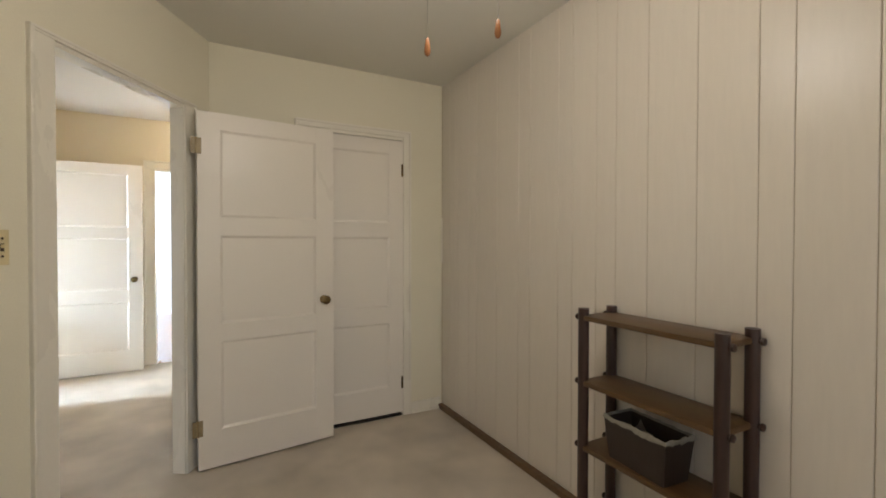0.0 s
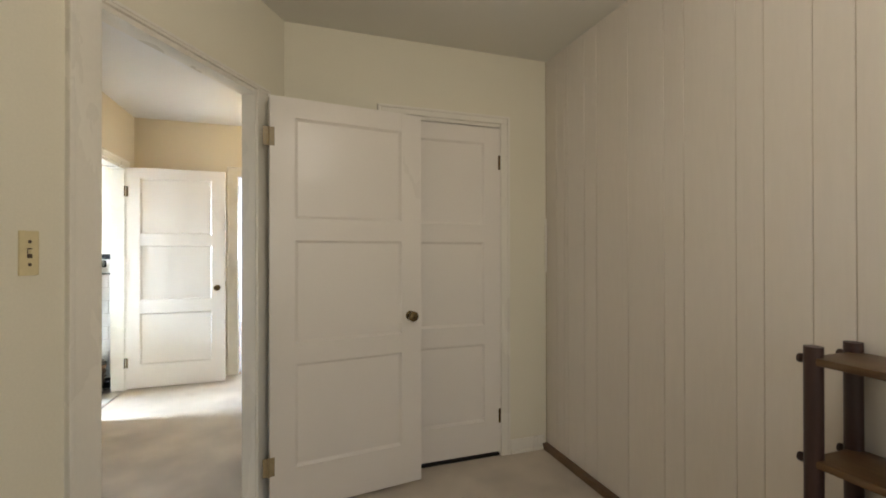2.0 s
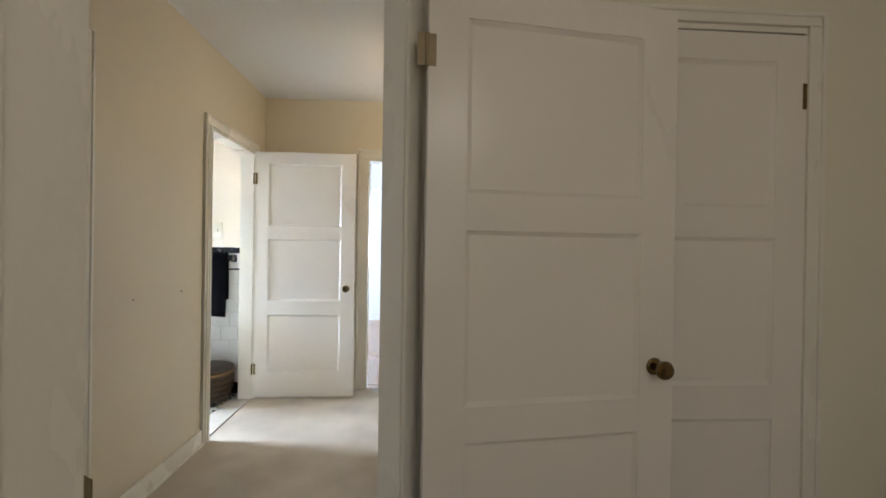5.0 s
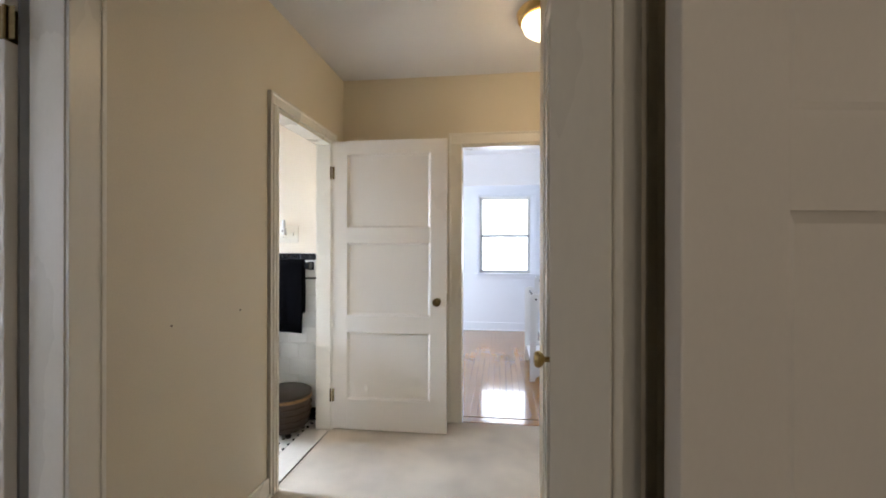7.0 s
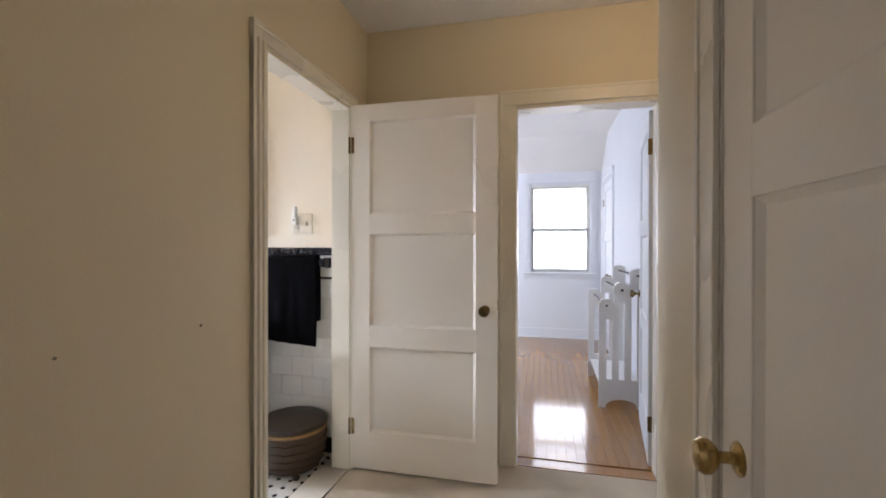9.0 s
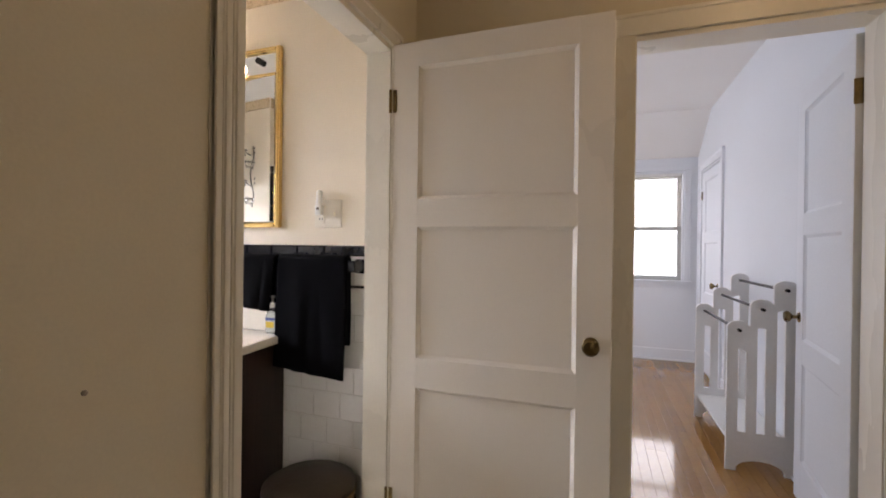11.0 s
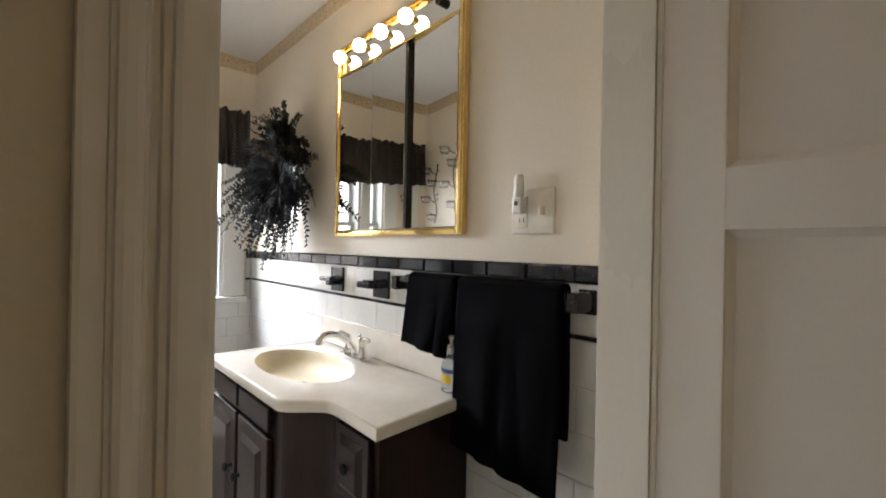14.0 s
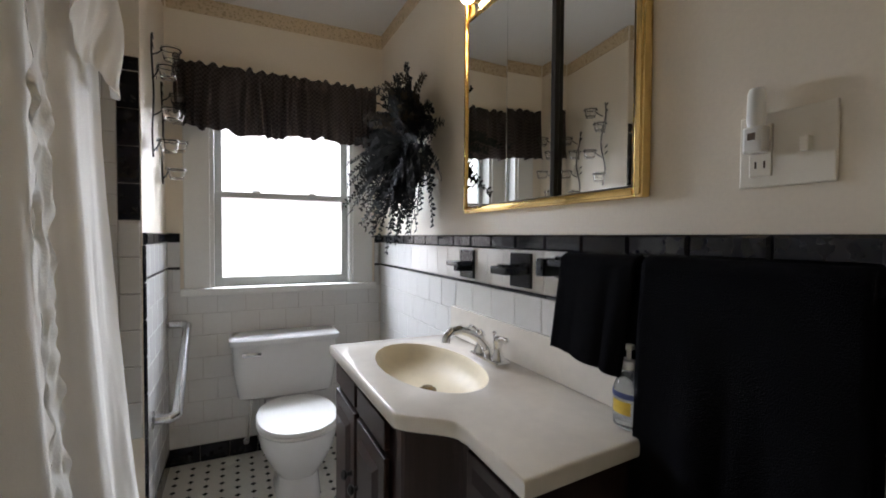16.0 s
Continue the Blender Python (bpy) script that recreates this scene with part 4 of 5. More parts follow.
prev = None
for r, z in ((1.0, 0.0), (0.975, -0.006), (0.95, -0.015), (0.90, -0.036), (0.80, -0.058), (0.62, -0.073), (0.38, -0.082), (0.10, -0.086)):
    ring = [bm.verts.new((EC[0] + EA * r * math.cos(2 * math.pi * i / N), EC[1] + EB * r * math.sin(2 * math.pi * i / N), CT + z)) for i in range(N)]
    if prev:
        for i in range(N):
            bm.faces.new((prev[i], prev[(i + 1) % N], ring[(i + 1) % N], ring[i]))
    prev = ring
bm.faces.new(prev)
part("basin", bm, M["basin"], top, "cream oval basin", True)
bm = bmesh.new()
lathe(bm, [(0.030, -0.0855), (0.028, -0.081), (0.019, -0.080), (0.017, -0.073), (0.002, -0.071)], 20, Matrix.Translation((EC[0], EC[1], CT)))
part("drain", bm, M["old_brass"], top, "dark metal drain", True)
bm = bmesh.new()
box(bm, -2.878, -1.890, 5.302, 5.319, CT + 0.001, CT + 0.119, 0.004)
part("backsplash", bm, M["marble_top"], top)

tap = thing("faucet", Matrix.Translation((-2.480, 5.245, CT)) @ Matrix.Scale(1.06, 4), "chrome centre-set basin faucet with two lever handles", "faucet")
bm = bmesh.new()
box(bm, -0.080, 0.080, -0.025, 0.025, 0.0005, 0.016, 0.007)
part("base", bm, M["chrome"], tap, smooth=True)
bm = bmesh.new()
pts = [(0, 0, 0.014), (0, -0.006, 0.040), (0, -0.030, 0.066), (0, -0.065, 0.090), (0, -0.100, 0.104), (0, -0.128, 0.102), (0, -0.145, 0.088), (0, -0.148, 0.070)]
pipe(bm, pts, 0.0125, 14)
part("spout", bm, M["chrome"], tap, smooth=True)
for x in (-0.052, 0.052):
    bm = bmesh.new()
    lathe(bm, [(0.021, 0.012), (0.019, 0.024), (0.011, 0.044), (0.010, 0.056), (0.015, 0.066), (0.014, 0.078), (0.005, 0.086), (0.002, 0.087)], 16, Matrix.Translation((x, 0, 0)))
    pipe(bm, [(x, 0, 0.072), (x * 1.35, -0.004, 0.082), (x * 1.75, -0.006, 0.086), (x * 1.95, -0.006, 0.083)], 0.0065, 10)
    ball(bm, (x * 1.97, -0.006, 0.083), 0.009)
    part("handle", bm, M["chrome"], tap, smooth=True)
bm = bmesh.new()
tube(bm, (0, 0.020, 0.012), (0, 0.020, 0.080), 0.003, sides=8)
ball(bm, (0, 0.020, 0.083), 0.007)
part("lift_rod", bm, M["chrome"], tap, smooth=True)

soap = thing("soap_dispenser", Matrix.Translation((-1.930, 5.254, CT)) @ Matrix.Diagonal((1.05, 0.95, 0.98, 1)), "clear plastic soap pump bottle with a yellow and blue label", "soap dispenser")
bm = bmesh.new()
lathe(bm, [(0.026, 0.0005), (0.033, 0.006), (0.034, 0.05), (0.032, 0.09), (0.022, 0.112), (0.012, 0.120), (0.012, 0.130)], 24, squash=(1, 0.75))
part("bottle", bm, M["soap"], soap, smooth=True)
for mat, z0, z1, r in (("label_yellow", 0.034, 0.062, 0.0350), ("label_blue", 0.068, 0.080, 0.0350)):
    bm = bmesh.new()
    arc = [math.pi * (1.05 + 0.9 * i / 10) for i in range(11)] if mat != "label_yellow" else [math.pi * (1.3 + 0.42 * i / 10) for i in range(11)]
    a = [bm.verts.new((r * math.cos(t), 0.76 * r * math.sin(t), z0)) for t in arc]
    b = [bm.verts.new((r * math.cos(t), 0.76 * r * math.sin(t), z1)) for t in arc]
    for i in range(10):
        bm.faces.new((a[i], a[i + 1], b[i + 1], b[i]))
    part("label", bm, M[mat], soap, smooth=True)
bm = bmesh.new()
lathe(bm, [(0.014, 0.128), (0.014, 0.146), (0.005, 0.148), (0.005, 0.170), (0.011, 0.171), (0.011, 0.181), (0.002, 0.183)], 16)
pipe(bm, [(0, 0, 0.176), (-0.030, -0.012, 0.176), (-0.036, -0.014, 0.168)], 0.005, 8)
part("pump", bm, M["white_plastic"], soap, smooth=True)

# medicine cabinet with a strip of bulbs
mc = thing("mirror_cabinet", NORTH(-2.770, BATH_Y) @ Matrix.Translation((0, 0, 1.316)), "gold-framed mirror cabinet with a lit bulb strip at the top", "mirror cabinet")
W, H, FW = 0.825, 0.862, 0.026
bm = bmesh.new()
box(bm, 0.012, W - 0.012, -0.010, -0.0005, 0.012, H - 0.012)
part("body", bm, M["white_plastic"], mc)
for x0, x1, z0, z1 in ((0, FW, 0, H), (W - FW, W, 0, H), (FW - 0.001, W - FW + 0.001, 0, FW), (FW - 0.001, W - FW + 0.001, H - FW, H)):
    bm = bmesh.new()
    e = 0.0 if z1 - z0 > 0.5 else 0.0006
    box(bm, x0, x1, -0.028 + e, -0.001, z0 + e, z1 - e, 0.007)
    if z1 - z0 > 0.5:
        box(bm, x0 + 0.005, x1 - 0.005, -0.034, -0.024, z0 + 0.006, z1 - 0.006, 0.005)
    else:
        box(bm, x0, x1, -0.0335, -0.024, z0 + 0.006, z1 - 0.006, 0.005)
    part("frame", bm, M["gold"], mc, "polished gold-coloured frame", True)
SPLIT, STRIP = 0.512, 0.725
for x0, x1, y, turn in ((FW + 0.002, 0.279, -0.023, 1.5), (0.281, SPLIT, -0.023, -1.6), (SPLIT + 0.016, W - FW - 0.002, -0.020, -3.7)):
    bm = bmesh.new()
    box(bm, x0, x1, y, y + 0.004, FW + 0.002, STRIP - 0.004, 0.001)
    hub = Vector(((x0 + x1) / 2, y, 0))
    bmesh.ops.transform(bm, matrix=Matrix.Translation(hub) @ Matrix.Rotation(math.radians(turn), 4, "Z") @ Matrix.Translation(-hub), verts=bm.verts)
    part("mirror", bm, M["mirror"], mc, "clear mirror panel")
bm = bmesh.new()
box(bm, SPLIT + 0.001, SPLIT + 0.015, -0.025, -0.010, FW + 0.001, STRIP - 0.003)
part("divider", bm, M["dark_gap"], mc, "dark edge between the mirrors")
bm = bmesh.new()
box(bm, FW, W - FW, -0.030, -0.009, STRIP - 0.003, STRIP + 0.010, 0.003)
part("light_bar", bm, M["gold"], mc)
bm = bmesh.new()
box(bm, FW, W - FW, -0.014, -0.009, STRIP + 0.010, H - FW)
part("back_mirror", bm, M["mirror"], mc, "mirrored back of the bulb strip")
for i in range(5):
    x = 0.060 + i * 0.160
    lit = i < 4
    bm = bmesh.new()
    tube(bm, (x, -0.014, 0.800), (x, -0.036, 0.800), 0.015, sides=14)
    sock = part("socket", bm, M["gold"] if lit else M["black_iron"], mc, smooth=True)
    if lit:
        bm = bmesh.new()
        ball(bm, (x, -0.052, 0.800), 0.027, u=20, v=14)
        part("bulb", bm, M["bulb"], sock, "lit frosted globe bulb", True)

# plate with outlet, switch and a night light
pl = switch_plate("outlet_plate", NORTH(-1.685, BATH_Y) @ Matrix.Translation((0, 0, 1.378)), 0.142, 0.126, M["plate_cream"], "cream-white plastic double plate with an outlet and a switch")
bm = bmesh.new()
box(bm, -0.053, -0.017, -0.010, -0.006, -0.045, 0.045, 0.003)
part("outlet", bm, M["plate_cream"], pl)
for x in (-0.042, -0.028):
    bm = bmesh.new()
    box(bm, x - 0.0015, x + 0.0015, -0.0106, -0.0095, -0.030, -0.018)
    part("slot", bm, M["rust"], pl)
bm = bmesh.new()
box(bm, 0.028, 0.040, -0.022, -0.006, -0.012, 0.012, 0.003)
part("toggle", bm, M["plate_cream"], pl)
nl = thing("night_light", NORTH(-1.720, BATH_Y) @ Matrix.Translation((0, -0.0105, 1.388)), "small white plug-in night light in the outlet", "night light")
bm = bmesh.new()
box(bm, -0.016, 0.016, -0.026, 0.0, -0.016, 0.030, 0.005)
part("body", bm, M["white_plastic"], nl)
bm = bmesh.new()
lathe(bm, [(0.012, 0.029), (0.014, 0.040), (0.013, 0.086), (0.010, 0.094), (0.003, 0.096)], 20, Matrix.Translation((0, -0.014, 0)))
part("shade", bm, M["white_plastic"], nl, "white plastic shade", True)
bm = bmesh.new()
box(bm, -0.006, 0.006, -0.0275, -0.0255, 0.006, 0.018)
part("sensor", bm, M["rust"], nl)


# ---- bathroom: tile fixtures and towels ----
def ceramic_fixture(name, x, z, label, kind):
    f = thing(name, NORTH(x, BATH_Y) @ Matrix.Translation((0, -0.006, z)), label, kind)
    bm = bmesh.new()
    box(bm, -0.055, 0.055, -0.012, -0.001, -0.055, 0.055, 0.004)
    part("plate", bm, M["black_tile"], f)
    return f


cup = ceramic_fixture("toothbrush_holder", -2.765, 1.122, "glossy black ceramic toothbrush holder set in the white tiles", "toothbrush holder")
bm = bmesh.new()
box(bm, -0.050, 0.050, -0.075, -0.011, -0.008, 0.012, 0.006)
part("ledge", bm, M["black_tile"], cup)
bm = bmesh.new()
box(bm, -0.018, 0.018, -0.060, -0.011, -0.028, -0.006, 0.006)
part("bracket", bm, M["black_tile"], cup)
dish = ceramic_fixture("cup_holder", -2.41, 1.122, "glossy black ceramic cup holder set in the white tiles", "cup holder")
bm = bmesh.new()
box(bm, -0.046, 0.046, -0.095, -0.011, -0.012, 0.014, 0.007)
part("ledge", bm, M["black_tile"], dish)
bm = bmesh.new()
tube(bm, (0, -0.055, 0.010), (0, -0.055, 0.020), 0.034, sides=20)
part("ring", bm, M["black_tile"], dish, smooth=True)

bar = thing("towel_bar", NORTH(-1.865, BATH_Y) @ Matrix.Translation((0, -0.006, 1.142)), "glossy black ceramic towel bar on the tiled wall", "towel bar")
for x in (-0.355, 0.355):
    bm = bmesh.new()
    box(bm, x - 0.024, x + 0.024, -0.012, -0.001, -0.030, 0.032, 0.004)
    box(bm, x - 0.018, x + 0.018, -0.085, -0.011, -0.022, 0.028, 0.008)
    part("bracket", bm, M["black_tile"], bar)
bm = bmesh.new()
box(bm, -0.336, 0.336, -0.076, -0.056, 0.008, 0.026, 0.004)
part("rod", bm, M["black_tile"], bar)


def towel(name, x0, x1, front, back, label, seed, skew=0.0, thick=0.012, flare=0.0, drift=0.0):
    """A towel folded over the bar: a sheet that follows the bar's section, with soft folds."""
    bm = bmesh.new()
    yb, zt, r = BATH_Y - 0.072, 1.186, 0.019
    path = [(r * 0.9, z) for z in np.linspace(back, zt - 0.018, 10)]
    path += [(r * math.cos(a), zt - 0.018 + (r - 0.002) * math.sin(a)) for a in np.linspace(0.25, math.pi - 0.25, 7)]
    path += [(-r * 0.95, z) for z in np.linspace(zt - 0.022, front, 26)]
    n = 30
    grid = []
    for i in range(n + 1):
        u = i / n
        x = x0 + (x1 - x0) * u
        col = []
        for y, z in path:
            drop = max(0.0, zt - z)
            side = -1 if y < 0 else 0.15
            w = noise.noise((u * 5.0 + seed, z * 1.6, seed)) * 0.020 + 0.010 * math.sin(u * 9 + seed)
            zz = z - (skew * (u - 0.5) * drop / max(0.01, zt - front) if y < 0 else 0)
            col.append(bm.verts.new((x - flare * drop * (1 - u) - drift * drop * u + 0.02 * drop * noise.noise((z * 3, u * 2, seed + 5)), yb + y + side * (abs(w) * 0.8 * min(1, drop * 4) + 0.012 * drop), zz)))
        grid.append(col)
    for a, b in zip(grid, grid[1:]):
        for j in range(len(path) - 1):
            bm.faces.new((a[j], a[j + 1], b[j + 1], b[j]))
    ob = part(name, bm, M["black_cloth"], smooth=True)
    sol = ob.modifiers.new("thickness", "SOLIDIFY")
    sol.thickness, sol.offset = thick, 0.0
    return tagged(ob, label, "towel", "towels on the bar")


towel("bath_towel", -1.885, -1.535, 0.672, 0.80, "large black terry bath towel folded over the towel bar", 1.7, 0.028, flare=0.04)
towel("hand_towel", -2.125, -1.905, 0.940, 0.965, "small black terry hand towel folded over the towel bar", 6.2, 0.02, 0.010, flare=0.12, drift=0.13)

# ---- bathroom: toilet ----
LOW = Matrix.Diagonal((1, 1, 0.93, 1))
wc = thing("toilet", Matrix.Translation((FAR_X, 4.745, -0.0005)) @ Matrix.Diagonal((1, 1, 0.975, 1)), "white porcelain close-coupled toilet with its lid down", "toilet")


def rounded_ring(bm, cx, cy, a, b, z, n=40, p=2.6):
    out = []
    for i in range(n):
        t = 2 * math.pi * i / n
        c, s = math.cos(t), math.sin(t)
        out.append(bm.verts.new((cx + a * math.copysign(abs(c) ** (2 / p), c), cy + b * math.copysign(abs(s) ** (2 / p), s), z)))
    return out


def loft(bm, rings):
    n = len(rings[0])
    for lo, hi in zip(rings, rings[1:]):
        for i in range(n):
            bm.faces.new((lo[i], lo[(i + 1) % n], hi[(i + 1) % n], hi[i]))
    bm.faces.new(rings[0])
    bm.faces.new(rings[-1])


bm = bmesh.new()
loft(bm, [rounded_ring(bm, 0.125, 0, 0.080, 0.225, 0.375, p=5), rounded_ring(bm, 0.125, 0, 0.090, 0.240, 0.385, p=6), rounded_ring(bm, 0.122, 0, 0.100, 0.262, 0.52, p=7), rounded_ring(bm, 0.120, 0, 0.102, 0.268, 0.668, p=7)])
part("tank", bm, M["porcelain"], wc, smooth=True)
bm = bmesh.new()
loft(bm, [rounded_ring(bm, 0.121, 0, 0.108, 0.276, 0.669, p=7), rounded_ring(bm, 0.121, 0, 0.113, 0.283, 0.680, p=7), rounded_ring(bm, 0.121, 0, 0.113, 0.283, 0.700, p=7), rounded_ring(bm, 0.121, 0, 0.100, 0.270, 0.712, p=7)])
part("tank_lid", bm, M["porcelain"], wc, smooth=True)
bm = bmesh.new()
tube(bm, (0.222, -0.205, 0.630), (0.240, -0.205, 0.630), 0.012, sides=14)
box(bm, 0.234, 0.248, -0.222, -0.130, 0.617, 0.641, 0.006)
part("flush_lever", bm, M["steel"], wc, "chrome flush lever", True)
bm = bmesh.new()
loft(bm, [rounded_ring(bm, 0.44, 0.018, 0.19, 0.105, 0.0, p=3), rounded_ring(bm, 0.44, 0.018, 0.185, 0.10, 0.05, p=3), rounded_ring(bm, 0.44, 0.018, 0.165, 0.095, 0.12, p=2.8), rounded_ring(bm, 0.455, 0.018, 0.195, 0.135, 0.19, p=2.5), rounded_ring(bm, 0.47, 0.018, 0.232, 0.170, 0.28, p=2.3), rounded_ring(bm, 0.475, 0.018, 0.245, 0.182, 0.352, p=2.3), rounded_ring(bm, 0.475, 0.018, 0.248, 0.184, 0.372, p=2.3)])
box(bm, 0.06, 0.30, -0.11, 0.11, 0.27, 0.374, 0.02)
part("bowl", bm, M["porcelain"], wc, smooth=True, m=LOW)
bm = bmesh.new()
loft(bm, [rounded_ring(bm, 0.478, 0.018, 0.240, 0.178, 0.373, p=2.3), rounded_ring(bm, 0.478, 0.018, 0.250, 0.186, 0.379, p=2.3), rounded_ring(bm, 0.478, 0.018, 0.250, 0.186, 0.389, p=2.3), rounded_ring(bm, 0.478, 0.018, 0.243, 0.180, 0.394, p=2.3)])
part("seat", bm, M["white_plastic"], wc, smooth=True, m=LOW)
bm = bmesh.new()
loft(bm, [rounded_ring(bm, 0.476, 0.018, 0.243, 0.180, 0.395, p=2.3), rounded_ring(bm, 0.476, 0.018, 0.249, 0.185, 0.400, p=2.3), rounded_ring(bm, 0.476, 0.018, 0.245, 0.181, 0.411, p=2.3), rounded_ring(bm, 0.476, 0.018, 0.20, 0.145, 0.417, p=2.3)])
part("seat_lid", bm, M["white_plastic"], wc, smooth=True, m=LOW)
bm = bmesh.new()
pipe(bm, [(0.03, -0.20, 0.10), (0.07, -0.20, 0.10), (0.09, -0.19, 0.13), (0.10, -0.17, 0.385)], 0.007, 8)
ball(bm, (0.07, -0.20, 0.10), 0.018)
part("supply_pipe", bm, M["steel"], wc, smooth=True)

# ---- bathroom: grab bar, curtain, valance, wreath, sconces, basket ----
gb = thing("grab_bar", Matrix.Translation((0, WING_Y, 0)), "brushed steel grab bar set slanting on the tiled wall", "grab bar")
bm = bmesh.new()
A, B = Vector((-3.86, 0.098, 0.768)), Vector((-3.40, 0.098, 0.455))
d = (B - A).normalized() * 0.04
pipe(bm, [(A.x, 0.004, A.z), (A.x, 0.078, A.z), A + d * 0.4 + Vector((0, 0.002, 0)), B - d * 0.4 + Vector((0, 0.002, 0)), (B.x, 0.078, B.z), (B.x, 0.004, B.z)], 0.0205, 14)
part("bar", bm, M["steel"], gb, smooth=True)
for p in (A, B):
    bm = bmesh.new()
    lathe(bm, [(0.038, 0.0), (0.038, 0.004), (0.030, 0.010), (0.018, 0.012)], 20, Matrix.Translation((p.x, 0.0095, p.z)) @ Matrix.Rotation(-math.pi / 2, 4, "X"))
    part("flange", bm, M["steel"], gb, smooth=True)


def drape(bm, xs, zs, where):
    """A sheet over a grid of (u, v): where(u, v) gives its place. UVs follow the grid."""
    uv = bm.loops.layers.uv.verify()
    grid = [[bm.verts.new(where(u, v)) for v in zs] for u in xs]
    for i in range(len(xs) - 1):
        for j in range(len(zs) - 1):
            f = bm.faces.new((grid[i][j], grid[i + 1][j], grid[i + 1][j + 1], grid[i][j + 1]))
            for loop, (a, b) in zip(f.loops, ((i, j), (i + 1, j), (i + 1, j + 1), (i, j + 1))):
                loop[uv].uv = (a * 1.0, b * 5.0)


curtain = thing("shower_curtain", Matrix.Translation((0, 4.105, 0)), "white sheer shower curtain with a ruffled swag and lace edge", "shower curtain")


def curtain_at(u, v):
    x = -1.46 - 1.52 * u
    z = 2.13 - 1.98 * v
    q = u * 32 + 1.8 * noise.noise((u * 4, v * 0.8, 4.0)) + 0.5 * v
    fold = 0.024 * math.sin(q) + 0.012 * math.sin(q * 1.7 + 2 * noise.noise((u * 3, v * 1.2, 6))) + 0.012 * noise.noise((u * 22, v * 2.4, 9.0)) + 0.003 * noise.noise((u * 60, v * 14, 2.0))
    return Vector((x + 0.010 * math.sin(u * 32 + 1.5) - 0.10 * v * u * u, fold * (0.45 + 0.6 * v) + (0.02 + 0.075 * u * u) * v * v, z))


bm = bmesh.new()
drape(bm, np.linspace(0, 1, 220), np.linspace(0, 1, 40), curtain_at)
part("panel", bm, M["sheer"], curtain, smooth=True)
bm = bmesh.new()


def swag_at(u, v):
    x = -1.46 - (1.46 + 0.15 * u * math.sin(min(1.0, v * 1.05) * 2.6) ** 2) * u
    hang = 0.24 + 0.10 * math.sin(u * 9 + 0.4) + (0.26 * ((u - 0.60) / 0.40) ** 1.2 if u > 0.60 else 0) + 0.02 * math.sin(u * 41)
    z = 2.165 - hang * v
    puff = 0.020 * math.sin(u * 29 + 3 * noise.noise((u * 6, v, 1))) + 0.010 * noise.noise((u * 40, v * 3, 5))
    return Vector((x - 0.02 * v * u, 0.035 + puff * (0.4 + 0.8 * v) + 0.022 * math.sin(min(1.0, v * 1.1) * 3.0) + 0.018 * v, z))


drape(bm, np.linspace(0, 1, 220), np.linspace(0, 1, 18), swag_at)
part("swag", bm, M["sheer"], curtain, "gathered sheer swag", True)
bm = bmesh.new()


def lace_at(u, v):
    base = curtain_at(0.60 + 0.08 * v, v)
    w = 0.016 * noise.noise((v * 34, u * 3, 0))
    return Vector((base.x + (u - 0.5) * 0.085 + 0.014 * noise.noise((v * 26, u * 2, 3)), base.y + 0.020 + w * (0.3 + abs(u - 0.5) * 2), base.z))


drape(bm, np.linspace(0, 1, 9), np.linspace(0.02, 1, 220), lace_at)
part("lace", bm, M["lace"], curtain, "ruffled lace edging", True)
rod = thing("curtain_rod", Matrix.Translation((0, 4.105, 2.15)), "chrome shower curtain rod", "curtain rod")
bm = bmesh.new()
tube(bm, (-1.425, 0, 0), (-3.296, 0, 0), 0.0125, sides=14)
part("rod", bm, M["chrome"], rod, smooth=True)
bath = thing("bathtub", Matrix.Translation((-2.36, 3.79, 0)), "white enamelled bathtub behind the shower curtain", "bathtub")
bm = bmesh.new()
loft(bm, [rounded_ring(bm, 0, 0, 0.925, 0.315, 0.0, p=9), rounded_ring(bm, 0, 0, 0.93, 0.320, 0.40, p=9), rounded_ring(bm, 0, 0, 0.93, 0.320, 0.42, p=9), rounded_ring(bm, 0, 0, 0.86, 0.255, 0.42, p=6), rounded_ring(bm, 0, 0, 0.80, 0.21, 0.08, p=5)])
part("tub", bm, M["porcelain"], bath, smooth=True)

val = thing("valance", Matrix.Translation((FAR_X + 0.06, 0, 0)), "dark checked gathered fabric valance above the window", "valance")


def valance_at(u, v):
    y = 4.215 + 1.06 * u + 0.004 * noise.noise((u * 60, v * 3, 3))
    head = max(0.0, 1 - v / 0.12)
    hem = 1.772 + 0.012 * math.sin(u * 11 + 0.6) + 0.008 * math.sin(u * 37) + 0.006 * noise.noise((u * 46, 1, 1))
    tuft = 0.016 * (0.5 + 0.5 * math.sin(u * 116 + 4 * noise.noise((u * 11, 0, 7)))) ** 0.6 + 0.010 * noise.noise((u * 40, 0, 5))
    z = 2.112 + tuft * head - (2.112 - hem) * v
    q = u * 108 + 3.5 * math.sin(u * 13) + 2.5 * noise.noise((u * 9, v * 0.8, 2))
    pleat = 0.019 * math.sin(q) + 0.012 * math.sin(u * 83 + 1.5 * v) + 0.010 * noise.noise((u * 50, v * 1.5, 8))
    pinch = 1 - 0.75 * math.exp(-((v - 0.13) / 0.05) ** 2)
    return Vector((pleat * (0.55 + 0.8 * v) * pinch + 0.014 * v, y, z))


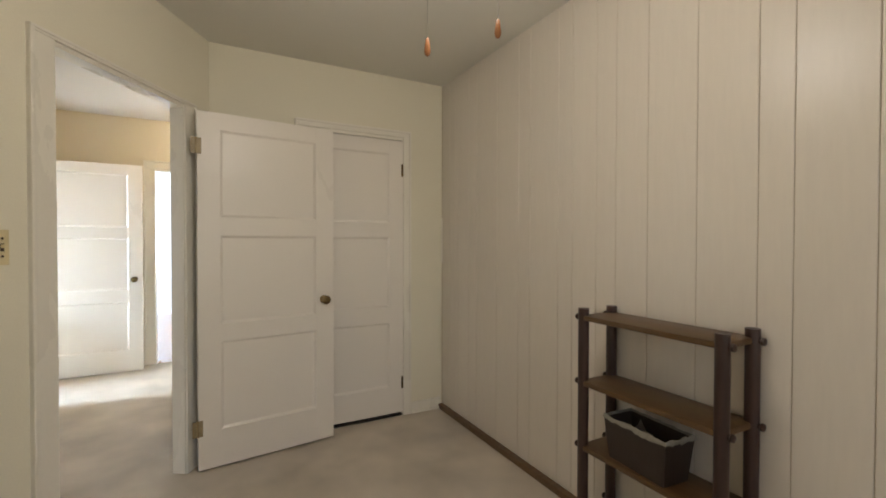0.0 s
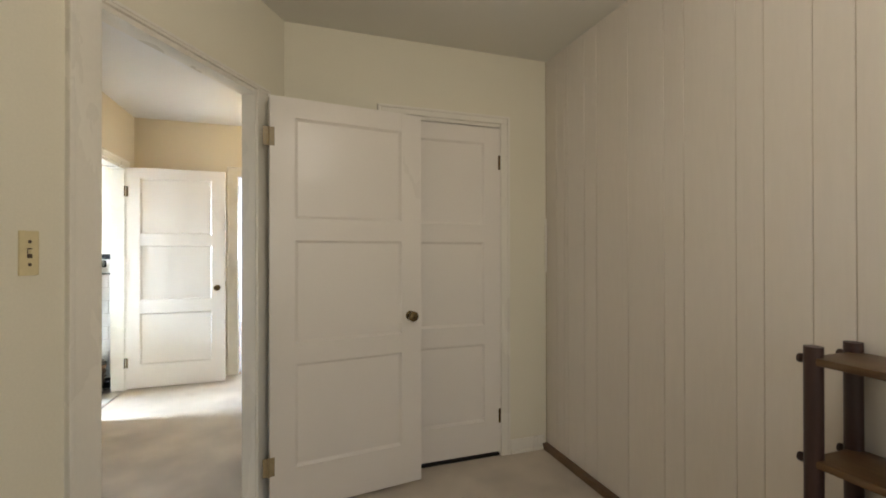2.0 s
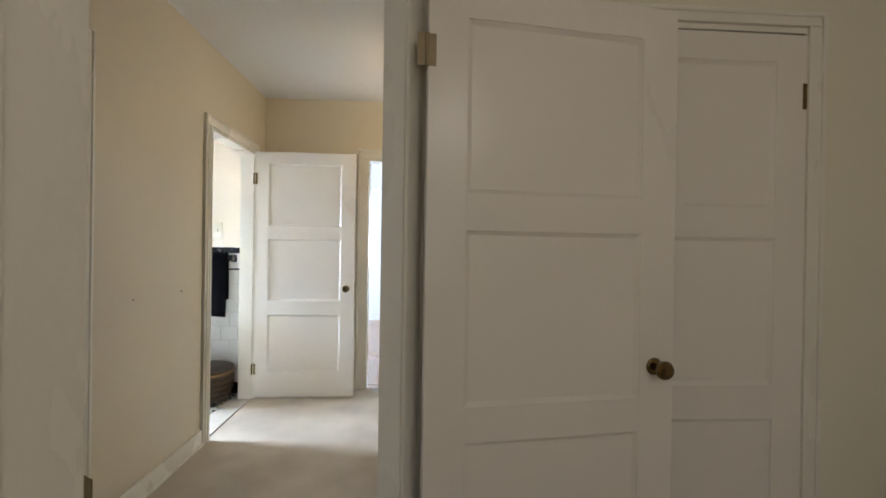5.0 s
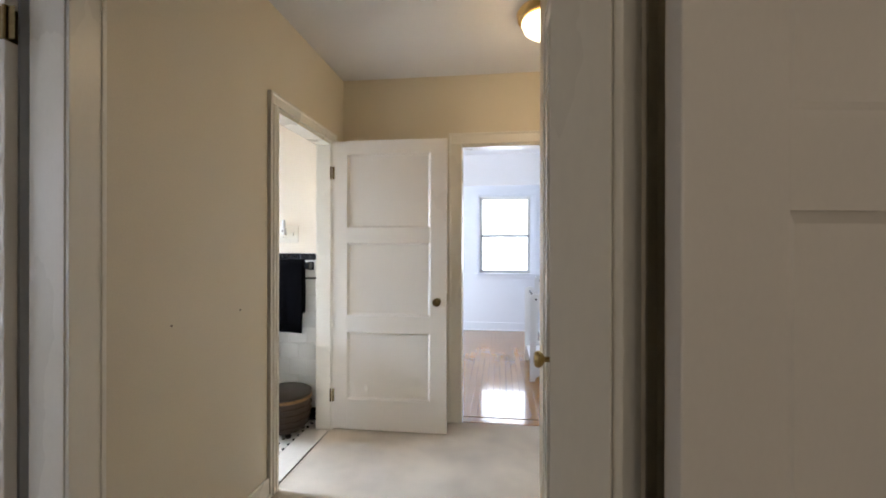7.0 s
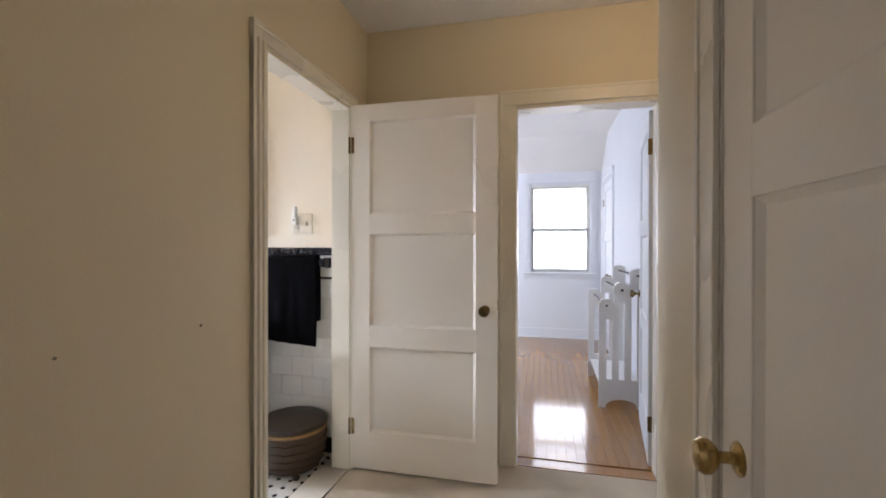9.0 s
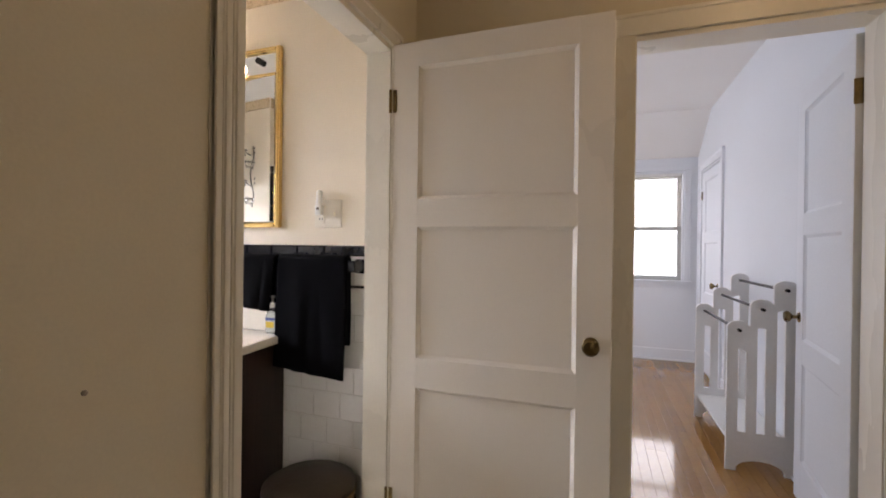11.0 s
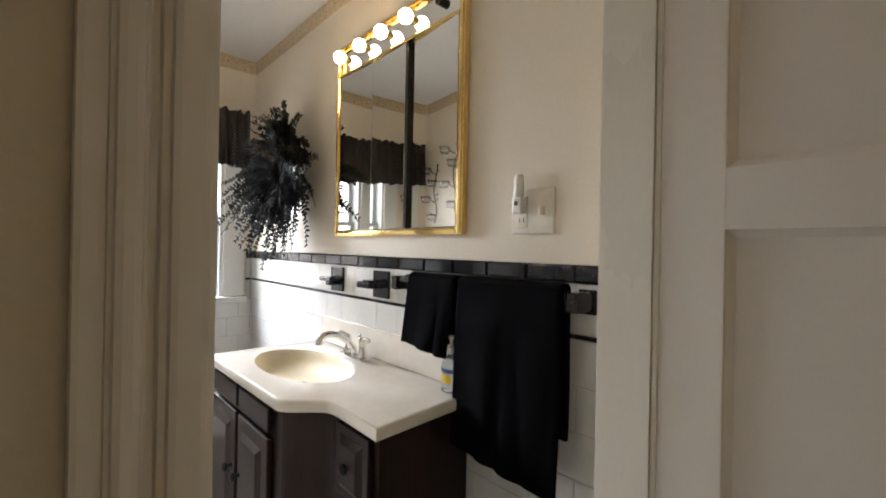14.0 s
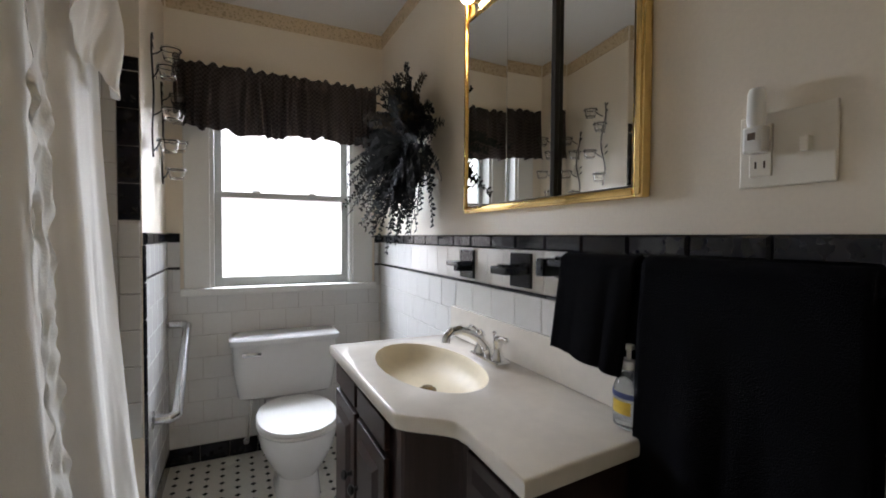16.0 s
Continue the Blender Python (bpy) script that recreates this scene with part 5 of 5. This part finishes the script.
bm = bmesh.new()
drape(bm, np.linspace(0, 1, 460), np.linspace(0, 1, 30), valance_at)
part("cloth", bm, M["valance"], val, smooth=True)
bm = bmesh.new()
tube(bm, (-0.040, 4.20, 2.085), (-0.040, 5.29, 2.085), 0.006, sides=10)
for y in (4.205, 5.285):
    tube(bm, (-0.034, y, 2.085), (-0.059, y, 2.085), 0.006, sides=10)
part("rod", bm, M["steel"], val, smooth=True)

wreath = thing("dried_wreath", Matrix.Translation((-3.20, BATH_Y, 1.675)) @ Matrix.Diagonal((1.12, 1.05, 1.03, 1)), "dark dried eucalyptus spray hanging on the wall", "wreath")
rng = random.Random(4)
for k in range(250):
    a = rng.uniform(0, 2 * math.pi)
    r0 = rng.uniform(0.02, 0.13)
    start = Vector((r0 * math.cos(a) * 0.8, -0.02 - rng.uniform(0, 0.11), r0 * math.sin(a) * 1.25))
    L = rng.uniform(0.15, 0.27) if math.cos(a) > 0.2 else rng.uniform(0.20, 0.36)
    if math.sin(a) > 0.4:
        L *= 0.72
    b = a + rng.uniform(-0.8, 0.8)
    way = Vector((math.cos(b) * rng.uniform(0.7, 1.2), -rng.uniform(0.15, 0.90) * (0.6 if math.cos(b) > 0 else 1), math.sin(b) * 0.95 - 0.10)).normalized()
    pts = []
    for i in range(9):
        t = i / 8
        p = start + way * L * t + Vector((0, 0, -0.070 * t * t))
        p.y = min(p.y, -0.012)
        pts.append(p)
    bm = bmesh.new()
    for p, q in zip(pts[::2], pts[2::2]):
        tube(bm, p, q, 0.0016, sides=4)
    axis = way.cross(Vector((rng.uniform(-0.5, 0.5), -1, rng.uniform(-0.5, 0.5)))).normalized()
    rows = max(8, int(L / 0.0165))
    for i in range(1, rows + 1):
        t = i / (rows + 0.3)
        p = pts[int(t * 8)].lerp(pts[min(8, int(t * 8) + 1)], t * 8 - int(t * 8))
        for s in (-1, 1):
            size = rng.uniform(0.012, 0.018) * (1.2 - 0.6 * t)
            side = (axis * s + Vector((rng.uniform(-0.3, 0.3), rng.uniform(-0.3, 0.3), rng.uniform(-0.3, 0.3)))).normalized()
            n = way.cross(side).normalized()
            tip = side * 0.9 + way * 0.35 + n * rng.uniform(-0.3, 0.3)
            across = side.cross(n).normalized()
            bm.faces.new([bm.verts.new(p), bm.verts.new(p + tip * size * 0.7 + across * size * 0.62), bm.verts.new(p + tip * size * 1.5 + across * size * 0.5), bm.verts.new(p + tip * size * 1.9), bm.verts.new(p + tip * size * 1.5 - across * size * 0.5), bm.verts.new(p + tip * size * 0.7 - across * size * 0.62 + n * size * 0.2)])
    part("sprig", bm, M["dry_leaf"] if way.z > 0.5 and k % 3 == 0 else M["leaf"], wreath)


def sconce(x, cups, name_label):
    z0, z1 = min(cups) - 0.05, max(cups) + 0.05
    s = thing("candle_sconce", Matrix.Translation((x, WING_Y, 0)), name_label, "candle sconce", "candle sconces")
    bm = bmesh.new()
    pts = [Vector((0.022 * math.sin((z - z0) * 17), 0.012, z)) for z in np.linspace(z0, z1, 22)]
    pipe(bm, pts, 0.004, 6)
    part("stem", bm, M["black_iron"], s, "black wrought-iron vine stem", True)
    for i, z in enumerate(cups):
        sd = 1 if i % 2 else -1
        c = Vector((0.048 * sd, 0.075, z))
        bm = bmesh.new()
        pipe(bm, [Vector((0.010 * sd, 0.012, z - 0.03)), Vector((0.03 * sd, 0.030, z - 0.012)), c + Vector((0, -0.033, 0.01))], 0.003, 6)
        prev = None
        for j in range(19):
            t = 2 * math.pi * j / 18
            p = c + Vector((0.040 * math.cos(t), 0.040 * math.sin(t), 0.012))
            if prev:
                tube(bm, prev, p, 0.0025, sides=5)
            prev = p
        part("ring_holder", bm, M["black_iron"], s)
        bm = bmesh.new()
        lathe(bm, [(0.028, -0.034), (0.034, -0.010), (0.038, 0.022), (0.0355, 0.022), (0.0315, -0.010), (0.023, -0.026)], 20, Matrix.Translation(c))
        part("glass_cup", bm, M["crystal"], s, "clear glass votive cup", True)
        for q in (-1, 1):
            bm = bmesh.new()
            b = Vector((-0.018 * sd, 0.016, z + 0.02 * q))
            ring = [bm.verts.new(b + Vector((-sd * 0.030 * math.sin(t) - 0.004 * sd, 0.003, 0.012 * math.cos(t) * math.sin(t) + 0.018 * math.sin(t)))) for t in np.linspace(0, math.pi, 9)]
            bm.faces.new(ring)
            f = bmesh.ops.extrude_face_region(bm, geom=list(bm.faces))
            bmesh.ops.translate(bm, vec=(0, 0.002, 0), verts=[g for g in f["geom"] if isinstance(g, bmesh.types.BMVert)])
            part("iron_leaf", bm, M["black_iron"], s)
    return s


sconce(-3.50, (2.03, 1.92, 1.77, 1.61), "black wrought-iron vine candle sconce with clear glass cups")
sconce(-3.76, (1.905, 1.795, 1.675, 1.525), "black wrought-iron vine candle sconce hung lower, with glass cups")

bk = thing("basket", Matrix.Translation((-1.60, 5.095, -0.002)), "round brown woven basket with a dark lid and feet", "basket")
bm = bmesh.new()
prof = [(0.135, 0.035), (0.150, 0.060), (0.168, 0.12), (0.176, 0.18), (0.174, 0.235), (0.168, 0.262)]
lathe(bm, prof, 36)
part("body", bm, M["wicker"], bk, smooth=True)
for z, r in ((0.075, 0.158), (0.118, 0.170), (0.160, 0.177), (0.202, 0.178), (0.244, 0.174)):
    bm = bmesh.new()
    ring = [Vector((r * math.cos(2 * math.pi * i / 36), r * math.sin(2 * math.pi * i / 36), z + 0.003 * math.sin(i * 2.1))) for i in range(37)]
    pipe(bm, ring, 0.006, 6)
    part("woven_band", bm, M["wicker"], bk, smooth=True)
bm = bmesh.new()
lathe(bm, [(0.176, 0.263), (0.183, 0.270), (0.182, 0.286), (0.165, 0.297), (0.08, 0.306), (0.01, 0.308)], 36)
part("lid", bm, M["basket_lid"], bk, "dark flat round lid", True)
bm = bmesh.new()
lathe(bm, [(0.172, 0.240), (0.182, 0.243), (0.183, 0.260), (0.176, 0.2625)], 36)
part("rim", bm, M["basket_rim"], bk, "gold-brown rim band", True)
for a in (0.6, 2.2, 3.8, 5.4):
    bm = bmesh.new()
    lathe(bm, [(0.016, 0.004), (0.021, 0.015), (0.014, 0.030), (0.018, 0.040)], 12, Matrix.Translation((0.118 * math.cos(a), 0.118 * math.sin(a), 0)))
    part("foot", bm, M["basket_lid"], bk, smooth=True)


# ---- pieces: boards, tiles, planks ----
CACHE = {}


def piece_mesh(name, w, d, h, edge, material):
    """A cheap block with a chamfered front (towards -y), w wide and h high from its lower left corner."""
    key = (name, round(w, 3), round(d, 4), round(h, 3), material.name)
    if key not in CACHE:
        e = min(edge, w / 3, h / 3)
        v = [(0, 0, 0), (w, 0, 0), (w, 0, h), (0, 0, h), (0, -d + e, 0), (w, -d + e, 0), (w, -d + e, h), (0, -d + e, h), (e, -d, e), (w - e, -d, e), (w - e, -d, h - e), (e, -d, h - e)]
        f = [(3, 2, 1, 0)] + [(a, b, b + 4, a + 4) for a, b in ((0, 1), (1, 2), (2, 3))] + [(3, 0, 4, 7)]
        f += [(4, 5, 9, 8), (5, 6, 10, 9), (6, 7, 11, 10), (7, 4, 8, 11), (8, 9, 10, 11)]
        me = bpy.data.meshes.new(name)
        me.from_pydata(v, [], f)
        me.materials.append(material)
        CACHE[key] = me
    return CACHE[key]


def piece(name, parent, x, z, w, h, d, edge, material, y=0.0):
    ob = new(name, piece_mesh(name, w, d, h, edge, material))
    ob.parent = parent
    ob.matrix_basis = Matrix.Translation((x, y, z))
    return ob


def tile_field(parent, x0, x1, z0, z1, w, h, holes=(), material=None, bond=0.5, start=0.0):
    """Running-bond tiles over a wall's face, cut at its ends and round holes (x0, x1, z0, z1)."""
    rows = max(1, round((z1 - z0) / h))
    hh = (z1 - z0) / rows
    for r in range(rows):
        z = z0 + r * hh
        x = x0 - ((r * bond * w + start) % w)
        while x < x1 - 0.004:
            a, b = max(x, x0), min(x + w, x1)
            spans = [(a, b)]
            for hx0, hx1, hz0, hz1 in holes:
                if z + hh > hz0 + 0.01 and z < hz1 - 0.01:
                    spans = [s for p, q in spans for s in ((p, min(q, hx0)), (max(p, hx1), q)) if s[1] - s[0] > 0.006]
            for p, q in spans:
                if q - p > 0.01:
                    piece("tile", parent, p + 0.001, z + 0.001, round(q - p - 0.002, 3), hh - 0.002, 0.007, 0.0016, material or M["white_tile"])
            x += w


def wainscot(parent, x0, x1, holes=(), start=0.0):
    bm = bmesh.new()
    box(bm, x0, x1, -0.0045, -0.0005, 0.0, 0.90 if holes else 1.187)
    if holes:
        box(bm, x0, holes[0][0] - 0.001, -0.0045, -0.0005, 0.90, 1.187)
        box(bm, holes[0][1] + 0.001, x1, -0.0045, -0.0005, 0.90, 1.187)
    part("grout_bed", bm, M["grout"], parent)
    tile_field(parent, x0, x1, 0.094, 1.043, 0.140, 0.1187, holes, start=start)
    tile_field(parent, x0, x1, 1.058, 1.186, 0.108, 0.128, holes, bond=0, start=start)
    runs = [(x0, x1)] if not holes else [(x0, holes[0][0]), (holes[0][1], x1)]
    for a, b in runs:
        n = max(1, round((b - a) / 0.152))
        for i in range(n):
            w = (b - a) / n
            piece("cap_tile", parent, a + i * w + 0.0008, 1.187, round(w - 0.0016, 3), 0.047, 0.015, 0.006, M["black_tile"])
            piece("liner_tile", parent, a + i * w + 0.0008, 1.0445, round(w - 0.0016, 3), 0.012, 0.009, 0.003, M["black_tile"])
    n = max(1, round((x1 - x0) / 0.152))
    for i in range(n):
        w = (x1 - x0) / n
        piece("base_tile", parent, x0 + i * w + 0.0008, 0.0, round(w - 0.0016, 3), 0.092, 0.010, 0.003, M["black_tile"])


wainscot(wall_bn, 0.008, 2.528)
wainscot(wall_bw, 0.125, 1.272, [(0.184, 1.236, 0.919, 2.1)], 0.05)
wainscot(wall_wing, 0.014, 0.622)
# black corner trim and the taller tub tiling
for k in range(8):
    piece("corner_tile", wall_wing, 0.0, 0.01 + k * 0.147, 0.0135, 0.145, 0.012, 0.004, M["black_tile"])
bm = bmesh.new()
box(bm, 0.0, 0.716, -0.0045, -0.0005, 0.43, 1.895)
part("grout_bed", bm, M["grout"], wall_tub)
tile_field(wall_tub, 0.0, 0.643, 0.43, 1.850, 0.140, 0.1187, start=0.03)
for k in range(10):
    z = 0.43 + k * 0.142
    piece("edge_tile", wall_tub, 0.645, z, 0.071, 0.140, 0.010, 0.004, M["black_tile"] if z > 1.14 else M["white_tile"])
for k in range(5):
    piece("cap_tile", wall_tub, k * 0.1286, 1.852, 0.1266, 0.05, 0.010, 0.004, M["black_tile"])
piece("cap_tile", wall_tub, 0.645, 1.852, 0.071, 0.052, 0.011, 0.005, M["black_tile"])

# boards of the panelled wall, of uneven width
grooves = [0.0, 0.118, 0.20, 0.235, 0.39, 0.493, 0.726, 0.944, 1.047, 1.271, 1.371, 1.52, 1.63, 1.788, 1.991, 2.193, 2.292, 2.482]
while grooves[-1] < 4.5:
    grooves.append(grooves[-1] + (0.11, 0.20, 0.16, 0.23, 0.10, 0.19)[len(grooves) % 6])
for a, b in zip(grooves, grooves[1:]):
    piece("board", wall_panel, a + 0.024 + 0.002, 0.0, round(b - a - 0.003, 3), STUDY_H - 0.002, 0.004, 0.0015, M["panelling"])

# oak strips of the bedroom floor
rng = random.Random(9)
x = -2.99
while x < 0.49:
    y = 5.545 - rng.choice((0.0, 0.35, 0.7, 1.05))
    while y < 9.04:
        a, b = max(y, 5.545), min(y + 1.4, 9.045)
        ob = new("plank", piece_mesh("plank", 0.0572, 0.012, round(b - a - 0.001, 3), 0.0008, M["oak"]))
        ob.parent = floor_bed
        ob.matrix_basis = Matrix(((1, 0, 0, x), (0, 0, 1, a), (0, -1, 0, -0.012), (0, 0, 0, 1)))
        y += 1.4
    x += 0.0575

# mosaic floor: white octagons with black squares between
verts, faces, dots, dfaces = [], [], [], []
P, C = 0.070, 0.0140
ny, nx = int((BATH_Y - 4.15) / P) + 1, int((-1.31 - FAR_X) / P) + 1
for i in range(nx):
    for j in range(ny):
        cx, cy = FAR_X + (i + 0.5) * P, 4.15 + (j + 0.5) * P
        if cx > -1.45 or cy > BATH_Y:
            continue
        h = P / 2 - 0.0008
        ring = [(h, -h + C), (h, h - C), (h - C, h), (-h + C, h), (-h, h - C), (-h, -h + C), (-h + C, -h), (h - C, -h)]
        k = len(verts)
        verts += [(cx + a, cy + b, 0.0) for a, b in ring] + [(cx + a, cy + b, -0.006) for a, b in ring]
        faces.append(tuple(range(k, k + 8)))
        faces += [(k + q, k + 8 + q, k + 8 + (q + 1) % 8, k + (q + 1) % 8) for q in range(8)]
        d = C - 0.0012
        k = len(dots)
        dx, dy = cx + P / 2, cy + P / 2
        dots += [(dx + d, dy, 0.0004), (dx, dy + d, 0.0004), (dx - d, dy, 0.0004), (dx, dy - d, 0.0004)] + [(dx + d, dy, -0.006), (dx, dy + d, -0.006), (dx - d, dy, -0.006), (dx, dy - d, -0.006)]
        dfaces.append((k, k + 1, k + 2, k + 3))
        dfaces += [(k + q, k + 4 + q, k + 4 + (q + 1) % 4, k + (q + 1) % 4) for q in range(4)]
for name, v, f, mat in (("mosaic_tiles", verts, faces, "white_floor"), ("mosaic_dots", dots, dfaces, "black_tile")):
    me = bpy.data.meshes.new(name)
    me.from_pydata(v, [], f)
    me.materials.append(M[mat])
    ob = new(name, me)
    ob.parent = floor_bath
    ob["kind"] = "stuff"
